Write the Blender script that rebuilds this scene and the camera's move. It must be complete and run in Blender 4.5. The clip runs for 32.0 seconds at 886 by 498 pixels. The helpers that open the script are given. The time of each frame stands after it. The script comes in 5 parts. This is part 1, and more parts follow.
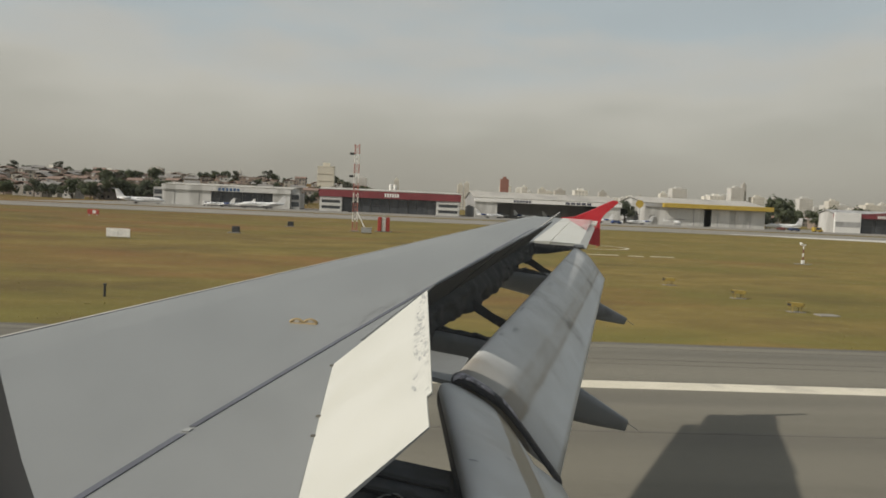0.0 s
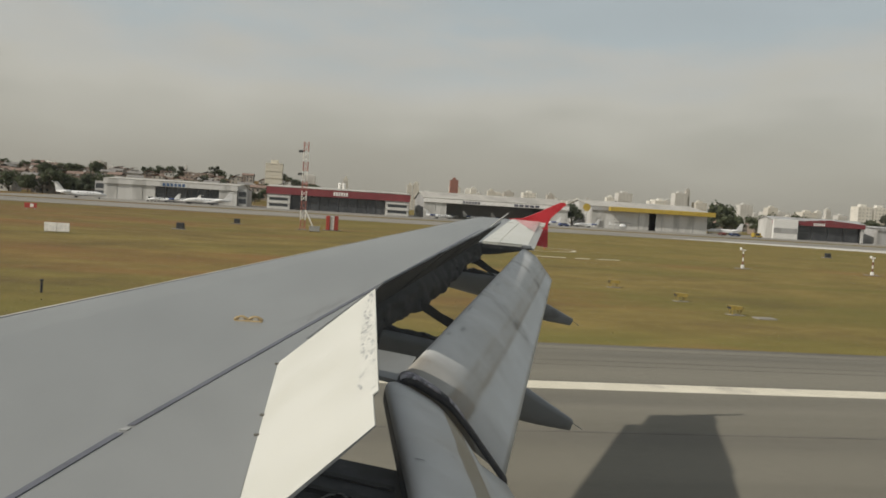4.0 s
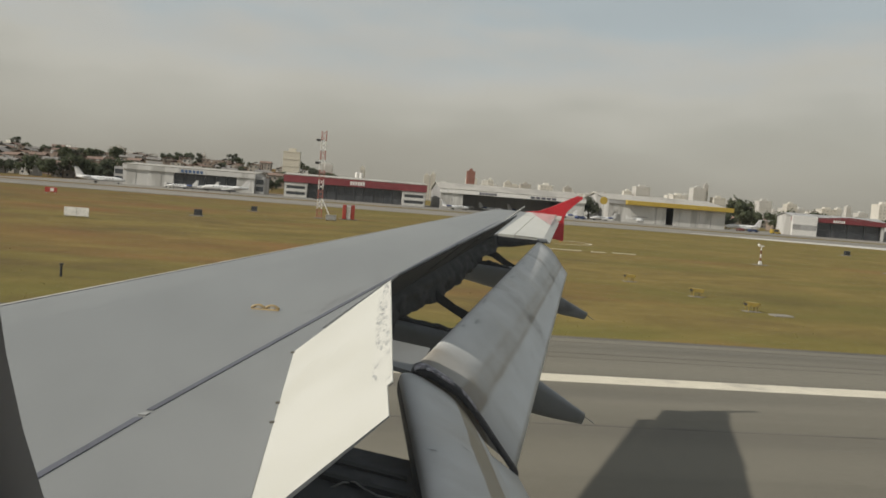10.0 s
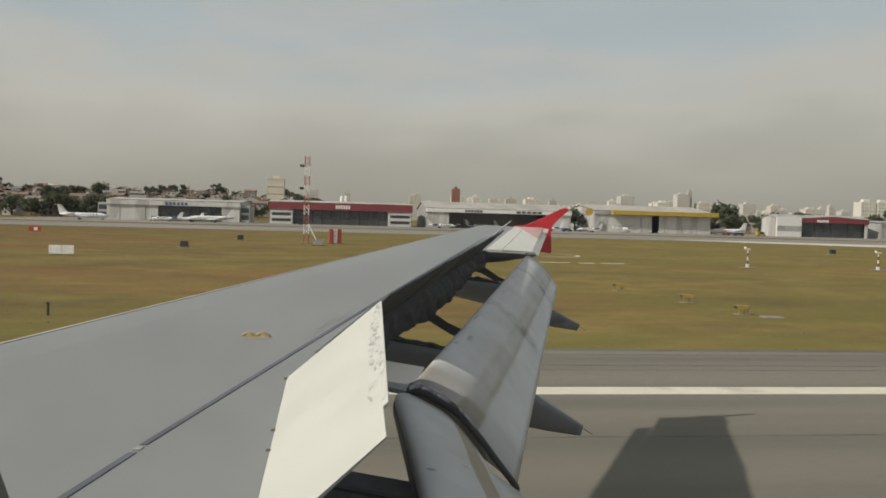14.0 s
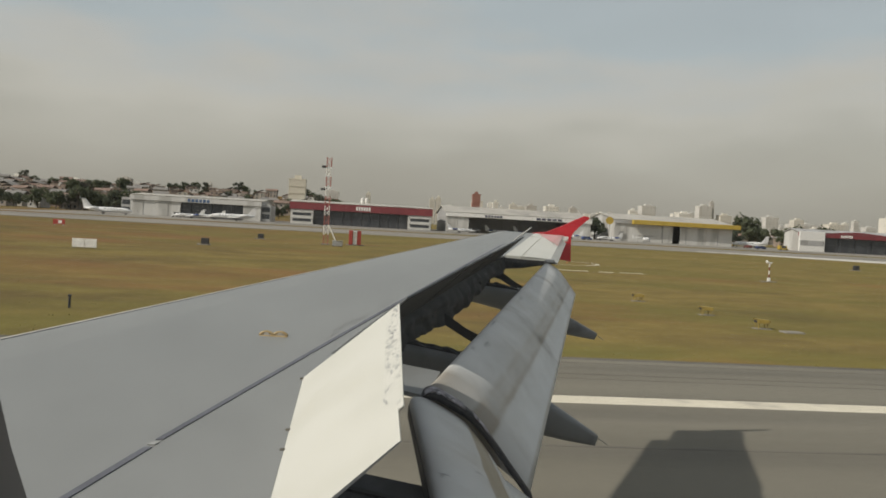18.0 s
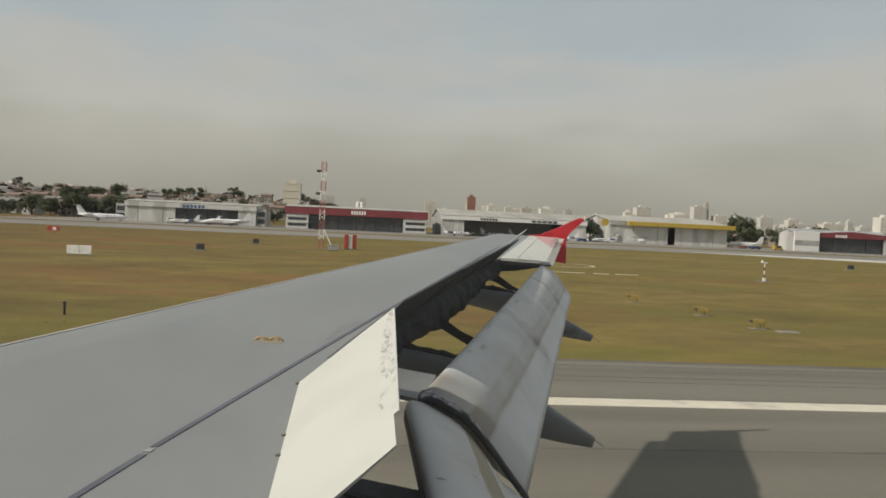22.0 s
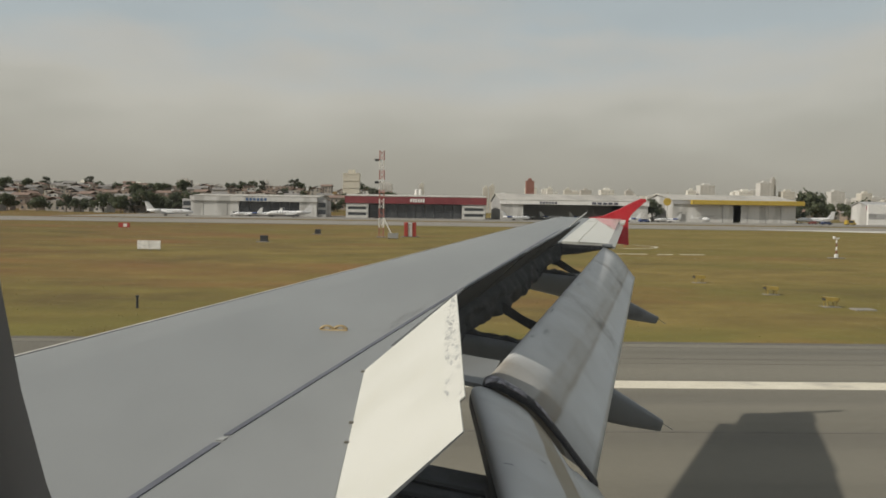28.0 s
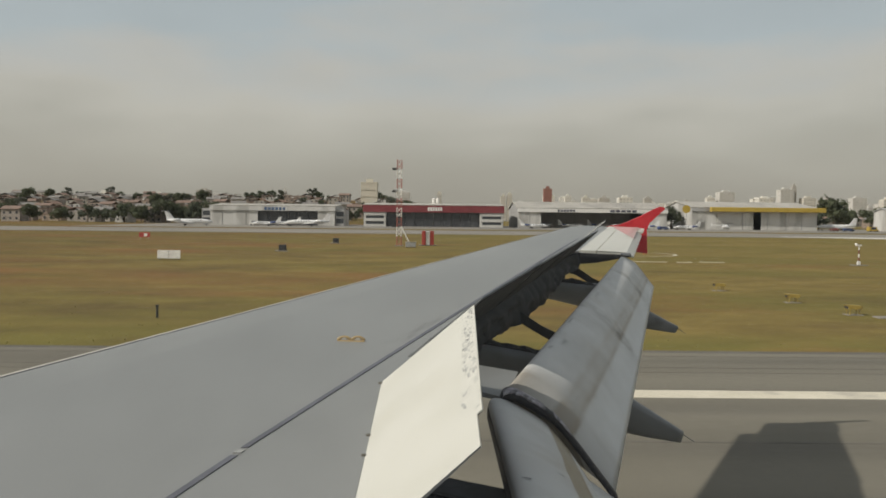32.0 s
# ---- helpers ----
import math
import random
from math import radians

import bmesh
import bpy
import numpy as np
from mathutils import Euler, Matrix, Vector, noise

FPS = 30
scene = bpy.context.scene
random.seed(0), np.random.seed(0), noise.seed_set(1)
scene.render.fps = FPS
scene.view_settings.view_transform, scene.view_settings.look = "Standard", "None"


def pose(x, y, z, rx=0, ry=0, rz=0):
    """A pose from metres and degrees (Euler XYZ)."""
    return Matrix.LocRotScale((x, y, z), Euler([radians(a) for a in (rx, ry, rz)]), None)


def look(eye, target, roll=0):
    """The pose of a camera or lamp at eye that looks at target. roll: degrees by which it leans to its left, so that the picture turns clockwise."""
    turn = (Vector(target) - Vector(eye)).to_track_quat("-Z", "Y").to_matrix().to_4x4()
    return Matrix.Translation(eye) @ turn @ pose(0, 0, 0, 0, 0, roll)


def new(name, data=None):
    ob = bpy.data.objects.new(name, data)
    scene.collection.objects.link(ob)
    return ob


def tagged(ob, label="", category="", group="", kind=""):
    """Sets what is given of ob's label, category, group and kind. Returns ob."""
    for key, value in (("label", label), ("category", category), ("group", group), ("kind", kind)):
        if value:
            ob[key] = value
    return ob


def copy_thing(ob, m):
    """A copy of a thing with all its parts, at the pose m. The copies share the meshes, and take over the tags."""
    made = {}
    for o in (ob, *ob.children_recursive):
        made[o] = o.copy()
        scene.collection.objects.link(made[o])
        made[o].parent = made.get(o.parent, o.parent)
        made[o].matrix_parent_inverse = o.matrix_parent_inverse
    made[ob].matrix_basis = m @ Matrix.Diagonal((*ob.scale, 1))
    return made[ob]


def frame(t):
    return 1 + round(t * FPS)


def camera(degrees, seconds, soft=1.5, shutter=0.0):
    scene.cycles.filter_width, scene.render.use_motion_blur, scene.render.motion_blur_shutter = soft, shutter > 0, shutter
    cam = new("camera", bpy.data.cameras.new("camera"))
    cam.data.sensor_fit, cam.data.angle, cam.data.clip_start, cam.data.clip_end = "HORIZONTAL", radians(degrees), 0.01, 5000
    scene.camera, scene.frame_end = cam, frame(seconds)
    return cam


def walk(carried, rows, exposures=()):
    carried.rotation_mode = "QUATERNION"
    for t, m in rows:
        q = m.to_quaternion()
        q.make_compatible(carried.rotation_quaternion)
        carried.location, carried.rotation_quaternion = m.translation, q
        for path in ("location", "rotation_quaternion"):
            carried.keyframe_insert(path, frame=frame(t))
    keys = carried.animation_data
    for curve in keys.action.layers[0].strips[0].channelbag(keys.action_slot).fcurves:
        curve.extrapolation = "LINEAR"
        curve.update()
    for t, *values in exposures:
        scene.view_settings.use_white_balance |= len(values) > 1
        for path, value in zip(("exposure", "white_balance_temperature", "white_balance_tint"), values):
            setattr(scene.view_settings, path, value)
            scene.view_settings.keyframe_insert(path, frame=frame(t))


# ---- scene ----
# World: x runs aft along the runway, y outboard over the wing, z up. The eye sits by a cabin window.
cam = camera(58.25, 32.0, soft=1.7)

# seconds, x, y, z, turn to the right, tilt up, lean
PATH = [
    (0.0, 0.0113, 0.0103, 4.3881, 3.776, -2.797, 2.474), (0.5, 0.0203, 0.0302, 4.3877, 5.371, -3.255, 2.787), (1.0, 0.0070, 0.0410, 4.3867, 5.878, -2.661, 4.297),
    (1.5, 0.0047, 0.0522, 4.3777, 6.266, -3.321, 4.672), (2.0, 0.0082, 0.0383, 4.3778, 4.678, -3.696, 4.459), (2.5, 0.0080, 0.0338, 4.3547, 6.487, -2.590, 4.141),
    (4.5, 0.0159, 0.0252, 4.3845, 7.486, -2.600, 3.462), (5.0, 0.0175, 0.0205, 4.3880, 6.661, -2.953, 3.325), (5.5, 0.0167, 0.0378, 4.3795, 6.894, -2.737, 3.094),
    (6.0, -0.0002, 0.0223, 4.3897, 5.516, -1.894, 3.619), (6.5, 0.0123, 0.0259, 4.3788, 7.974, -2.195, 3.549), (7.0, 0.0160, 0.0322, 4.3773, 8.313, -3.565, 2.957),
    (7.5, 0.0091, 0.0138, 4.3844, 6.156, -3.079, 3.754), (8.0, 0.0128, 0.0200, 4.3823, 5.579, -2.824, 4.244), (8.5, 0.0068, 0.0329, 4.3810, 3.565, -3.102, 4.733),
    (9.0, 0.0090, -0.0030, 4.3935, 6.747, -2.594, 4.542), (9.5, 0.0097, 0.0141, 4.3831, 5.813, -2.979, 4.408), (10.0, 0.0071, -0.0059, 4.3906, 6.391, -3.327, 4.415),
    (10.5, 0.0079, 0.0074, 4.3907, 6.949, -2.841, 4.042), (11.0, 0.0046, 0.0179, 4.3838, 5.505, -3.225, 4.428), (11.5, 0.0068, 0.0213, 4.3817, 5.817, -3.398, 4.344),
    (12.0, 0.0031, 0.0100, 4.3862, 6.806, -3.373, 4.535), (12.5, 0.0091, 0.0103, 4.3837, 6.505, -2.709, 4.182), (13.0, 0.0087, 0.0136, 4.3840, 7.422, -1.961, 2.094),
    (13.5, 0.0085, -0.0140, 4.3915, 9.150, -1.617, 0.889), (14.0, 0.0067, 0.0083, 4.3799, 7.167, -1.925, 1.517), (14.5, 0.0060, 0.0196, 4.3831, 5.491, -1.324, 2.692),
    (16.5, 0.0038, 0.0124, 4.3822, 6.236, -1.236, 3.061), (17.0, 0.0046, 0.0319, 4.3798, 5.616, -1.347, 3.160), (17.5, 0.0046, 0.0232, 4.3851, 5.138, -1.732, 3.299),
    (18.0, 0.0034, 0.0149, 4.3810, 5.796, -1.666, 3.166), (18.5, 0.0046, 0.0250, 4.3861, 4.907, -2.065, 3.767), (19.0, 0.0027, 0.0208, 4.3840, 5.574, -1.301, 4.074),
    (19.5, 0.0040, 0.0210, 4.3849, 5.203, -0.926, 4.010), (20.0, 0.0046, 0.0268, 4.3767, 6.348, -0.448, 3.607), (20.5, 0.0048, 0.0338, 4.3738, 4.594, -2.142, 3.641),
    (21.0, -0.0002, 0.0071, 4.3817, 5.085, -1.636, 3.338), (21.5, 0.0041, 0.0261, 4.3797, 5.054, -1.490, 3.423), (22.0, 0.0095, 0.0193, 4.3824, 6.097, -1.420, 2.630),
    (22.5, 0.0074, 0.0160, 4.3829, 5.745, -1.605, 2.689), (23.0, 0.0067, 0.0144, 4.3837, 4.967, -1.795, 3.651), (23.5, 0.0051, 0.0083, 4.3850, 6.708, -0.638, 2.991),
    (24.0, 0.0071, 0.0271, 4.3728, 6.322, -1.153, 3.104), (24.5, 0.0004, 0.0001, 4.3908, 5.918, -1.091, 2.990), (26.5, 0.0005, 0.0113, 4.3850, 6.438, -1.578, 3.188),
    (27.0, -0.0191, 0.0147, 4.3903, 4.256, -1.812, 1.206), (27.5, -0.0067, 0.0061, 4.3957, 4.138, -1.090, 1.027), (28.0, 0.0044, 0.0318, 4.3832, 1.825, -2.575, 0.847),
    (28.5, 0.0100, 0.0333, 4.3915, 3.341, -1.882, -0.492), (29.0, 0.0099, 0.0300, 4.3953, 3.328, -1.201, 0.305), (29.5, 0.0112, 0.0297, 4.3905, 3.328, -0.966, -0.150),
    (30.0, 0.0131, 0.0289, 4.3889, 3.271, -1.513, -0.262), (30.5, 0.0122, 0.0345, 4.3919, 2.453, -1.908, 0.236), (31.0, 0.0121, 0.0366, 4.3895, 2.092, -1.547, 0.453),
    (31.5, 0.0147, 0.0353, 4.3894, 1.603, -1.652, 0.312), (32.0, 0.0091, 0.0466, 4.3981, 0.537, -1.986, 0.586),
]


def eye_pose(x, y, z, turn, tilt, lean):
    a, b = radians(turn), radians(tilt)
    ahead = Vector((math.sin(a) * math.cos(b), math.cos(a) * math.cos(b), math.sin(b)))
    return look((x, y, z), Vector((x, y, z)) + ahead, lean)


walk(cam, [(r[0], eye_pose(*r[1:])) for r in PATH])

# ---- light ----
SUN = Vector((-1.14, -0.473, 1.0)).normalized()
lamp = new("sun", bpy.data.lights.new("sun", "SUN"))
lamp.data.energy, lamp.data.angle, lamp.data.color = 3.3, radians(1.0), (1.0, 0.95, 0.87)
lamp.matrix_world = look(SUN * 50, (0, 0, 0))

world = bpy.data.worlds.new("hazy_sky")
scene.world = world
world.use_nodes = True
wn, wl = world.node_tree.nodes, world.node_tree.links
wn.clear()
sky = wn.new("ShaderNodeTexSky")
sky.sky_type, sky.sun_disc = "NISHITA", False
sky.sun_elevation, sky.sun_rotation = math.asin(SUN.z), math.atan2(SUN.x, SUN.y)
sky.dust_density, sky.air_density = 4.0, 1.5
clear_air = wn.new("ShaderNodeBackground")
clear_air.inputs["Strength"].default_value = 0.1
wl.new(sky.outputs[0], clear_air.inputs["Color"])
coord = wn.new("ShaderNodeTexCoord")
flat = wn.new("ShaderNodeMapping")
flat.inputs["Scale"].default_value = (1.0, 1.0, 4.0)
wl.new(coord.outputs["Generated"], flat.inputs["Vector"])
billow = wn.new("ShaderNodeTexNoise")
billow.inputs["Scale"].default_value, billow.inputs["Detail"].default_value = 2.6, 6.0
billow.inputs["Roughness"].default_value = 0.55
wl.new(flat.outputs[0], billow.inputs["Vector"])
split = wn.new("ShaderNodeSeparateXYZ")
wl.new(coord.outputs["Generated"], split.inputs[0])
# the cloud bank's edge is ragged higher up and even in the haze near the horizon
ragged = wn.new("ShaderNodeMapRange")
for key, value in (("From Min", 0.04), ("From Max", 0.2), ("To Min", 0.04), ("To Max", 0.42)):
    ragged.inputs[key].default_value = value
wl.new(split.outputs["Z"], ragged.inputs["Value"])
swing = wn.new("ShaderNodeMath")
swing.operation, swing.inputs[1].default_value = "SUBTRACT", 0.5
wl.new(billow.outputs["Fac"], swing.inputs[0])
wave_z = wn.new("ShaderNodeMath")
wave_z.operation, wave_z.inputs[2].default_value = "MULTIPLY_ADD", 0.0575
wl.new(swing.outputs[0], wave_z.inputs[0])
wl.new(ragged.outputs[0], wave_z.inputs[1])
lift = wn.new("ShaderNodeMath")
wl.new(wave_z.outputs[0], lift.inputs[0])
wl.new(split.outputs["Z"], lift.inputs[1])
deck = wn.new("ShaderNodeValToRGB")
stops = [(0.0, (0.318, 0.30, 0.25)), (0.05, (0.333, 0.316, 0.266)), (0.095, (0.375, 0.359, 0.308)), (0.143, (0.435, 0.42, 0.368)),
         (0.192, (0.515, 0.498, 0.441)), (0.232, (0.503, 0.501, 0.468)), (0.297, (0.426, 0.474, 0.485)), (0.45, (0.405, 0.447, 0.463)), (0.678, (0.30, 0.322, 0.34)), (1.0, (0.255, 0.273, 0.292))]
while len(deck.color_ramp.elements) < len(stops):
    deck.color_ramp.elements.new(0.5)
for e, (p, c) in zip(deck.color_ramp.elements, stops):
    e.position, e.color = p, (*c, 1)
wl.new(lift.outputs[0], deck.inputs[0])
wisps = wn.new("ShaderNodeTexNoise")
wisps.inputs["Scale"].default_value, wisps.inputs["Detail"].default_value = 5.5, 7.0
wl.new(flat.outputs[0], wisps.inputs["Vector"])
tone = wn.new("ShaderNodeMapRange")
tone.inputs["From Min"].default_value, tone.inputs["From Max"].default_value = 0.3, 0.7
tone.inputs["To Min"].default_value, tone.inputs["To Max"].default_value = 0.965, 1.035
wl.new(wisps.outputs["Fac"], tone.inputs["Value"])
cloud = wn.new("ShaderNodeBackground")
wl.new(deck.outputs[0], cloud.inputs["Color"])
wl.new(tone.outputs[0], cloud.inputs["Strength"])
over = wn.new("ShaderNodeMixShader")
over.inputs[0].default_value = 0.88
wl.new(clear_air.outputs[0], over.inputs[1])
wl.new(cloud.outputs[0], over.inputs[2])
wout = wn.new("ShaderNodeOutputWorld")
wl.new(over.outputs[0], wout.inputs[0])


# ---- materials ----
def surface(name, a, b, scale=1.0, rough=0.6, metal=0.0, bump=0.0, bump_scale=30.0, stretch=(1, 1, 1), c=None, c_scale=0.1, c_edge=(0.5, 0.6), d=None, d_scale=0.05, d_edge=(0.5, 0.6), fine=0.0, spec=0.5, d_lean=None):
    """Two tones mixed by noise, a third in patches, fine grain and relief."""
    m = bpy.data.materials.new(name)
    m.use_nodes = True
    n, l = m.node_tree.nodes, m.node_tree.links
    p = n["Principled BSDF"]
    p.inputs["Roughness"].default_value, p.inputs["Metallic"].default_value = rough, metal
    p.inputs["Specular IOR Level"].default_value = spec
    geo = n.new("ShaderNodeNewGeometry")
    mp = n.new("ShaderNodeMapping")
    mp.inputs["Scale"].default_value = stretch
    l.new(geo.outputs["Position"], mp.inputs["Vector"])

    def noise_of(s, detail=5.0):
        t = n.new("ShaderNodeTexNoise")
        t.inputs["Scale"].default_value, t.inputs["Detail"].default_value = s, detail
        l.new(mp.outputs[0], t.inputs["Vector"])
        return t.outputs["Fac"]

    def ramp(fac, lo, hi):
        r = n.new("ShaderNodeMapRange")
        r.inputs["From Min"].default_value, r.inputs["From Max"].default_value = lo, hi
        l.new(fac, r.inputs["Value"])
        return r.outputs[0]

    def mix(fac, x, y, kind="MIX"):
        k = n.new("ShaderNodeMix")
        k.data_type, k.blend_type = "RGBA", kind
        for s, v in ((k.inputs[0], fac), (k.inputs[6], x), (k.inputs[7], y)):
            if isinstance(v, (int, float)):
                s.default_value = v
            elif isinstance(v, tuple):
                s.default_value = (*v, 1)
            else:
                l.new(v, s)
        return k.outputs[2]

    col = mix(ramp(noise_of(scale), 0.36, 0.64), a, b)
    if c:
        col = mix(ramp(noise_of(c_scale, 4.0), *c_edge), col, c)
    if d:
        fac = noise_of(d_scale, 6.0)
        if d_lean:
            sep, lean, add = n.new("ShaderNodeSeparateXYZ"), n.new("ShaderNodeMapRange"), n.new("ShaderNodeMath")
            l.new(geo.outputs["Position"], sep.inputs[0])
            for k, v in zip(("From Min", "From Max", "To Min", "To Max"), d_lean):
                lean.inputs[k].default_value = v
            l.new(sep.outputs["X"], lean.inputs["Value"])
            l.new(fac, add.inputs[0])
            l.new(lean.outputs[0], add.inputs[1])
            fac = add.outputs[0]
        col = mix(ramp(fac, *d_edge), col, d)
    if fine:
        g = ramp(noise_of(bump_scale, 3.0), 0.25, 0.75)
        col = mix(fine, col, mix(g, (0.25, 0.25, 0.25), (0.75, 0.75, 0.75)), "OVERLAY")
    l.new(col, p.inputs["Base Color"])
    if bump:
        bp = n.new("ShaderNodeBump")
        bp.inputs["Strength"].default_value, bp.inputs["Distance"].default_value = bump, 0.02
        l.new(noise_of(bump_scale, 4.0), bp.inputs["Height"])
        l.new(bp.outputs[0], p.inputs["Normal"])
    return m


def plain(name, col, rough=0.5, metal=0.0, spread=0.12, scale=3.0):
    return surface(name, tuple(v * (1 - spread) for v in col), tuple(v * (1 + spread) for v in col), scale, rough, metal)


ASPHALT = surface("worn_asphalt", (0.155, 0.140, 0.104), (0.192, 0.175, 0.132), 0.35, 0.9, bump=0.25, bump_scale=40, stretch=(0.06, 1.0, 1.0),
                  c=(0.115, 0.104, 0.082), c_scale=0.25, c_edge=(0.52, 0.68), fine=0.25)
STRIPE = surface("runway_paint", (0.64, 0.585, 0.455), (0.72, 0.66, 0.52), 1.2, 0.8, c=(0.42, 0.38, 0.31), c_scale=0.6, c_edge=(0.58, 0.75), fine=0.2)
TAR = surface("joint_tar", (0.088, 0.079, 0.064), (0.132, 0.119, 0.096), 0.8, 0.8)
def grass_ground():
    """Dry turf: straw, olive, dark brown and rust patches at several scales, rougher towards fine grain."""
    m = bpy.data.materials.new("dry_grass")
    m.use_nodes = True
    n, l = m.node_tree.nodes, m.node_tree.links
    p = n["Principled BSDF"]
    p.inputs["Roughness"].default_value, p.inputs["Specular IOR Level"].default_value = 0.95, 0.1
    geo = n.new("ShaderNodeNewGeometry")
    sep = n.new("ShaderNodeSeparateXYZ")
    l.new(geo.outputs["Position"], sep.inputs[0])

    def field(scale, offset, detail=9.0, rough=0.62, stretch=0.55):
        mp = n.new("ShaderNodeMapping")
        mp.inputs["Scale"].default_value, mp.inputs["Location"].default_value = (stretch, 1, 1), (offset, offset * 0.7, 0)
        l.new(geo.outputs["Position"], mp.inputs["Vector"])
        t = n.new("ShaderNodeTexNoise")
        t.inputs["Scale"].default_value, t.inputs["Detail"].default_value, t.inputs["Roughness"].default_value = scale, detail, rough
        l.new(mp.outputs[0], t.inputs["Vector"])
        return t.outputs["Fac"]

    def ramp(v, lo, hi, a=0.0, b=1.0):
        q = n.new("ShaderNodeMapRange")
        for k, x in zip(("From Min", "From Max", "To Min", "To Max"), (lo, hi, a, b)):
            q.inputs[k].default_value = x
        l.new(v, q.inputs["Value"])
        return q.outputs[0]

    def over(fac, under, col):
        k = n.new("ShaderNodeMix")
        k.data_type = "RGBA"
        l.new(fac, k.inputs[0])
        if isinstance(under, tuple):
            k.inputs[6].default_value = (*under, 1)
        else:
            l.new(under, k.inputs[6])
        k.inputs[7].default_value = (*col, 1)
        return k.outputs[2]

    col = over(ramp(field(0.45, 0.0), 0.36, 0.64), (0.175, 0.129, 0.041), (0.247, 0.181, 0.057))
    col = over(ramp(field(0.07, 31.0), 0.44, 0.62, 0.0, 0.75), col, (0.145, 0.130, 0.034))
    # dark brown patches; their lean to -x paints in turf dimmed towards the sun
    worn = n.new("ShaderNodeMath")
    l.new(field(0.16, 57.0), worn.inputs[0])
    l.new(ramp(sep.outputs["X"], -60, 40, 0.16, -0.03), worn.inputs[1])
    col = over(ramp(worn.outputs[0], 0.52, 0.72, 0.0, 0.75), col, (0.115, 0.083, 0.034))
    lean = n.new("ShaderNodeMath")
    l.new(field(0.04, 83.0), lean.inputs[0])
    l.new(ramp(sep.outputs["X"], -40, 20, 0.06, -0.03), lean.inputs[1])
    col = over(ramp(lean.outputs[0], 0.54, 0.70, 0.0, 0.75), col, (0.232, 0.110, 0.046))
    col = over(ramp(field(3.2, 11.0, 6.0, 0.7), 0.52, 0.72, 0.0, 0.5), col, (0.088, 0.071, 0.027))
    fringe = n.new("ShaderNodeMath")
    fringe.operation = "MULTIPLY"
    l.new(ramp(sep.outputs["Y"], 28.5, 33.0, 0.65, 0.0), fringe.inputs[0])
    l.new(ramp(field(0.3, 17.0), 0.3, 0.6), fringe.inputs[1])
    col = over(fringe.outputs[0], col, (0.154, 0.148, 0.038))
    l.new(col, p.inputs["Base Color"])
    bp = n.new("ShaderNodeBump")
    bp.inputs["Strength"].default_value, bp.inputs["Distance"].default_value = 0.7, 0.05
    l.new(field(4.0, 5.0, 5.0, 0.6, 1.0), bp.inputs["Height"])
    l.new(bp.outputs[0], p.inputs["Normal"])
    return m


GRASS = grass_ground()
TUFT = surface("grass_tuft", (0.26, 0.23, 0.08), (0.36, 0.3, 0.11), 0.4, 0.9, spec=0.1)
APRON = surface("apron_concrete", (0.215, 0.195, 0.162), (0.275, 0.25, 0.21), 0.12, 0.85, c=(0.17, 0.155, 0.13), c_scale=0.05, c_edge=(0.5, 0.66), stretch=(0.3, 1, 1))
WING = surface("wing_grey_paint", (0.227, 0.23, 0.218), (0.251, 0.254, 0.241), 0.9, 0.42, bump=0.02, bump_scale=6, stretch=(1, 0.5, 1),
               c=(0.212, 0.214, 0.202), c_scale=1.6, c_edge=(0.5, 0.8), fine=0.06)
EDGE = plain("leading_edge_metal", (0.46, 0.43, 0.37), 0.5, 0.0, 0.1)
WHITE = surface("spoiler_white_paint", (0.575, 0.563, 0.492), (0.622, 0.61, 0.542), 2.2, 0.45, c=(0.56, 0.54, 0.46), c_scale=3.5, c_edge=(0.6, 0.85), fine=0.06)
JOINT = surface("panel_joint_grey", (0.222, 0.225, 0.213), (0.25, 0.253, 0.24), 1.8, 0.43)
CHIP = plain("chipped_primer", (0.385, 0.385, 0.36), 0.7, spread=0.3, scale=20)
LINE = plain("grey_sealant", (0.118, 0.122, 0.142), 0.7, spread=0.15)
# near-black bay colours; the darkness of the recess is put into them
DARK = surface("dark_bay_tone", (0.017, 0.0185, 0.02), (0.034, 0.036, 0.038), 6, 0.75, c=(0.014, 0.014, 0.014), c_scale=4, fine=0.3)
BAY = surface("near_black_bay", (0.005, 0.0055, 0.006), (0.015, 0.0155, 0.016), 7, 0.7, c=(0.04, 0.036, 0.03), c_scale=5, c_edge=(0.6, 0.75), fine=0.3)
FAIRING = surface("fairing_grey_paint", (0.165, 0.174, 0.176), (0.205, 0.212, 0.215), 3, 0.45, c=(0.1, 0.1, 0.1), c_scale=4, c_edge=(0.55, 0.75))
RED = surface("red_gloss_paint", (0.52, 0.022, 0.03), (0.6, 0.03, 0.04), 3, 0.35)
TOOTH = surface("faded_red_paint", (0.60, 0.31, 0.29), (0.65, 0.42, 0.39), 6, 0.5, stretch=(1, 4, 1), c=(0.58, 0.2, 0.19), c_scale=5, c_edge=(0.5, 0.62))
SEAL = surface("black_rubber", (0.018, 0.017, 0.02), (0.035, 0.033, 0.036), 14, 0.6)
SCUFF = surface("scuffed_seal", (0.30, 0.275, 0.29), (0.075, 0.07, 0.078), 22, 0.6, c=(0.42, 0.40, 0.42), c_scale=30, c_edge=(0.5, 0.62))
HOOK = surface("yellow_brown_paint", (0.40, 0.30, 0.15), (0.33, 0.235, 0.11), 40, 0.6)
CABIN = plain("cabin_plastic", (0.25, 0.232, 0.222), 0.7, spread=0.05)
PANEL = plain("cabin_panel", (0.5, 0.46, 0.41), 0.7, spread=0.05)
METAL = plain("bare_metal", (0.5, 0.5, 0.5), 0.35, 0.9)
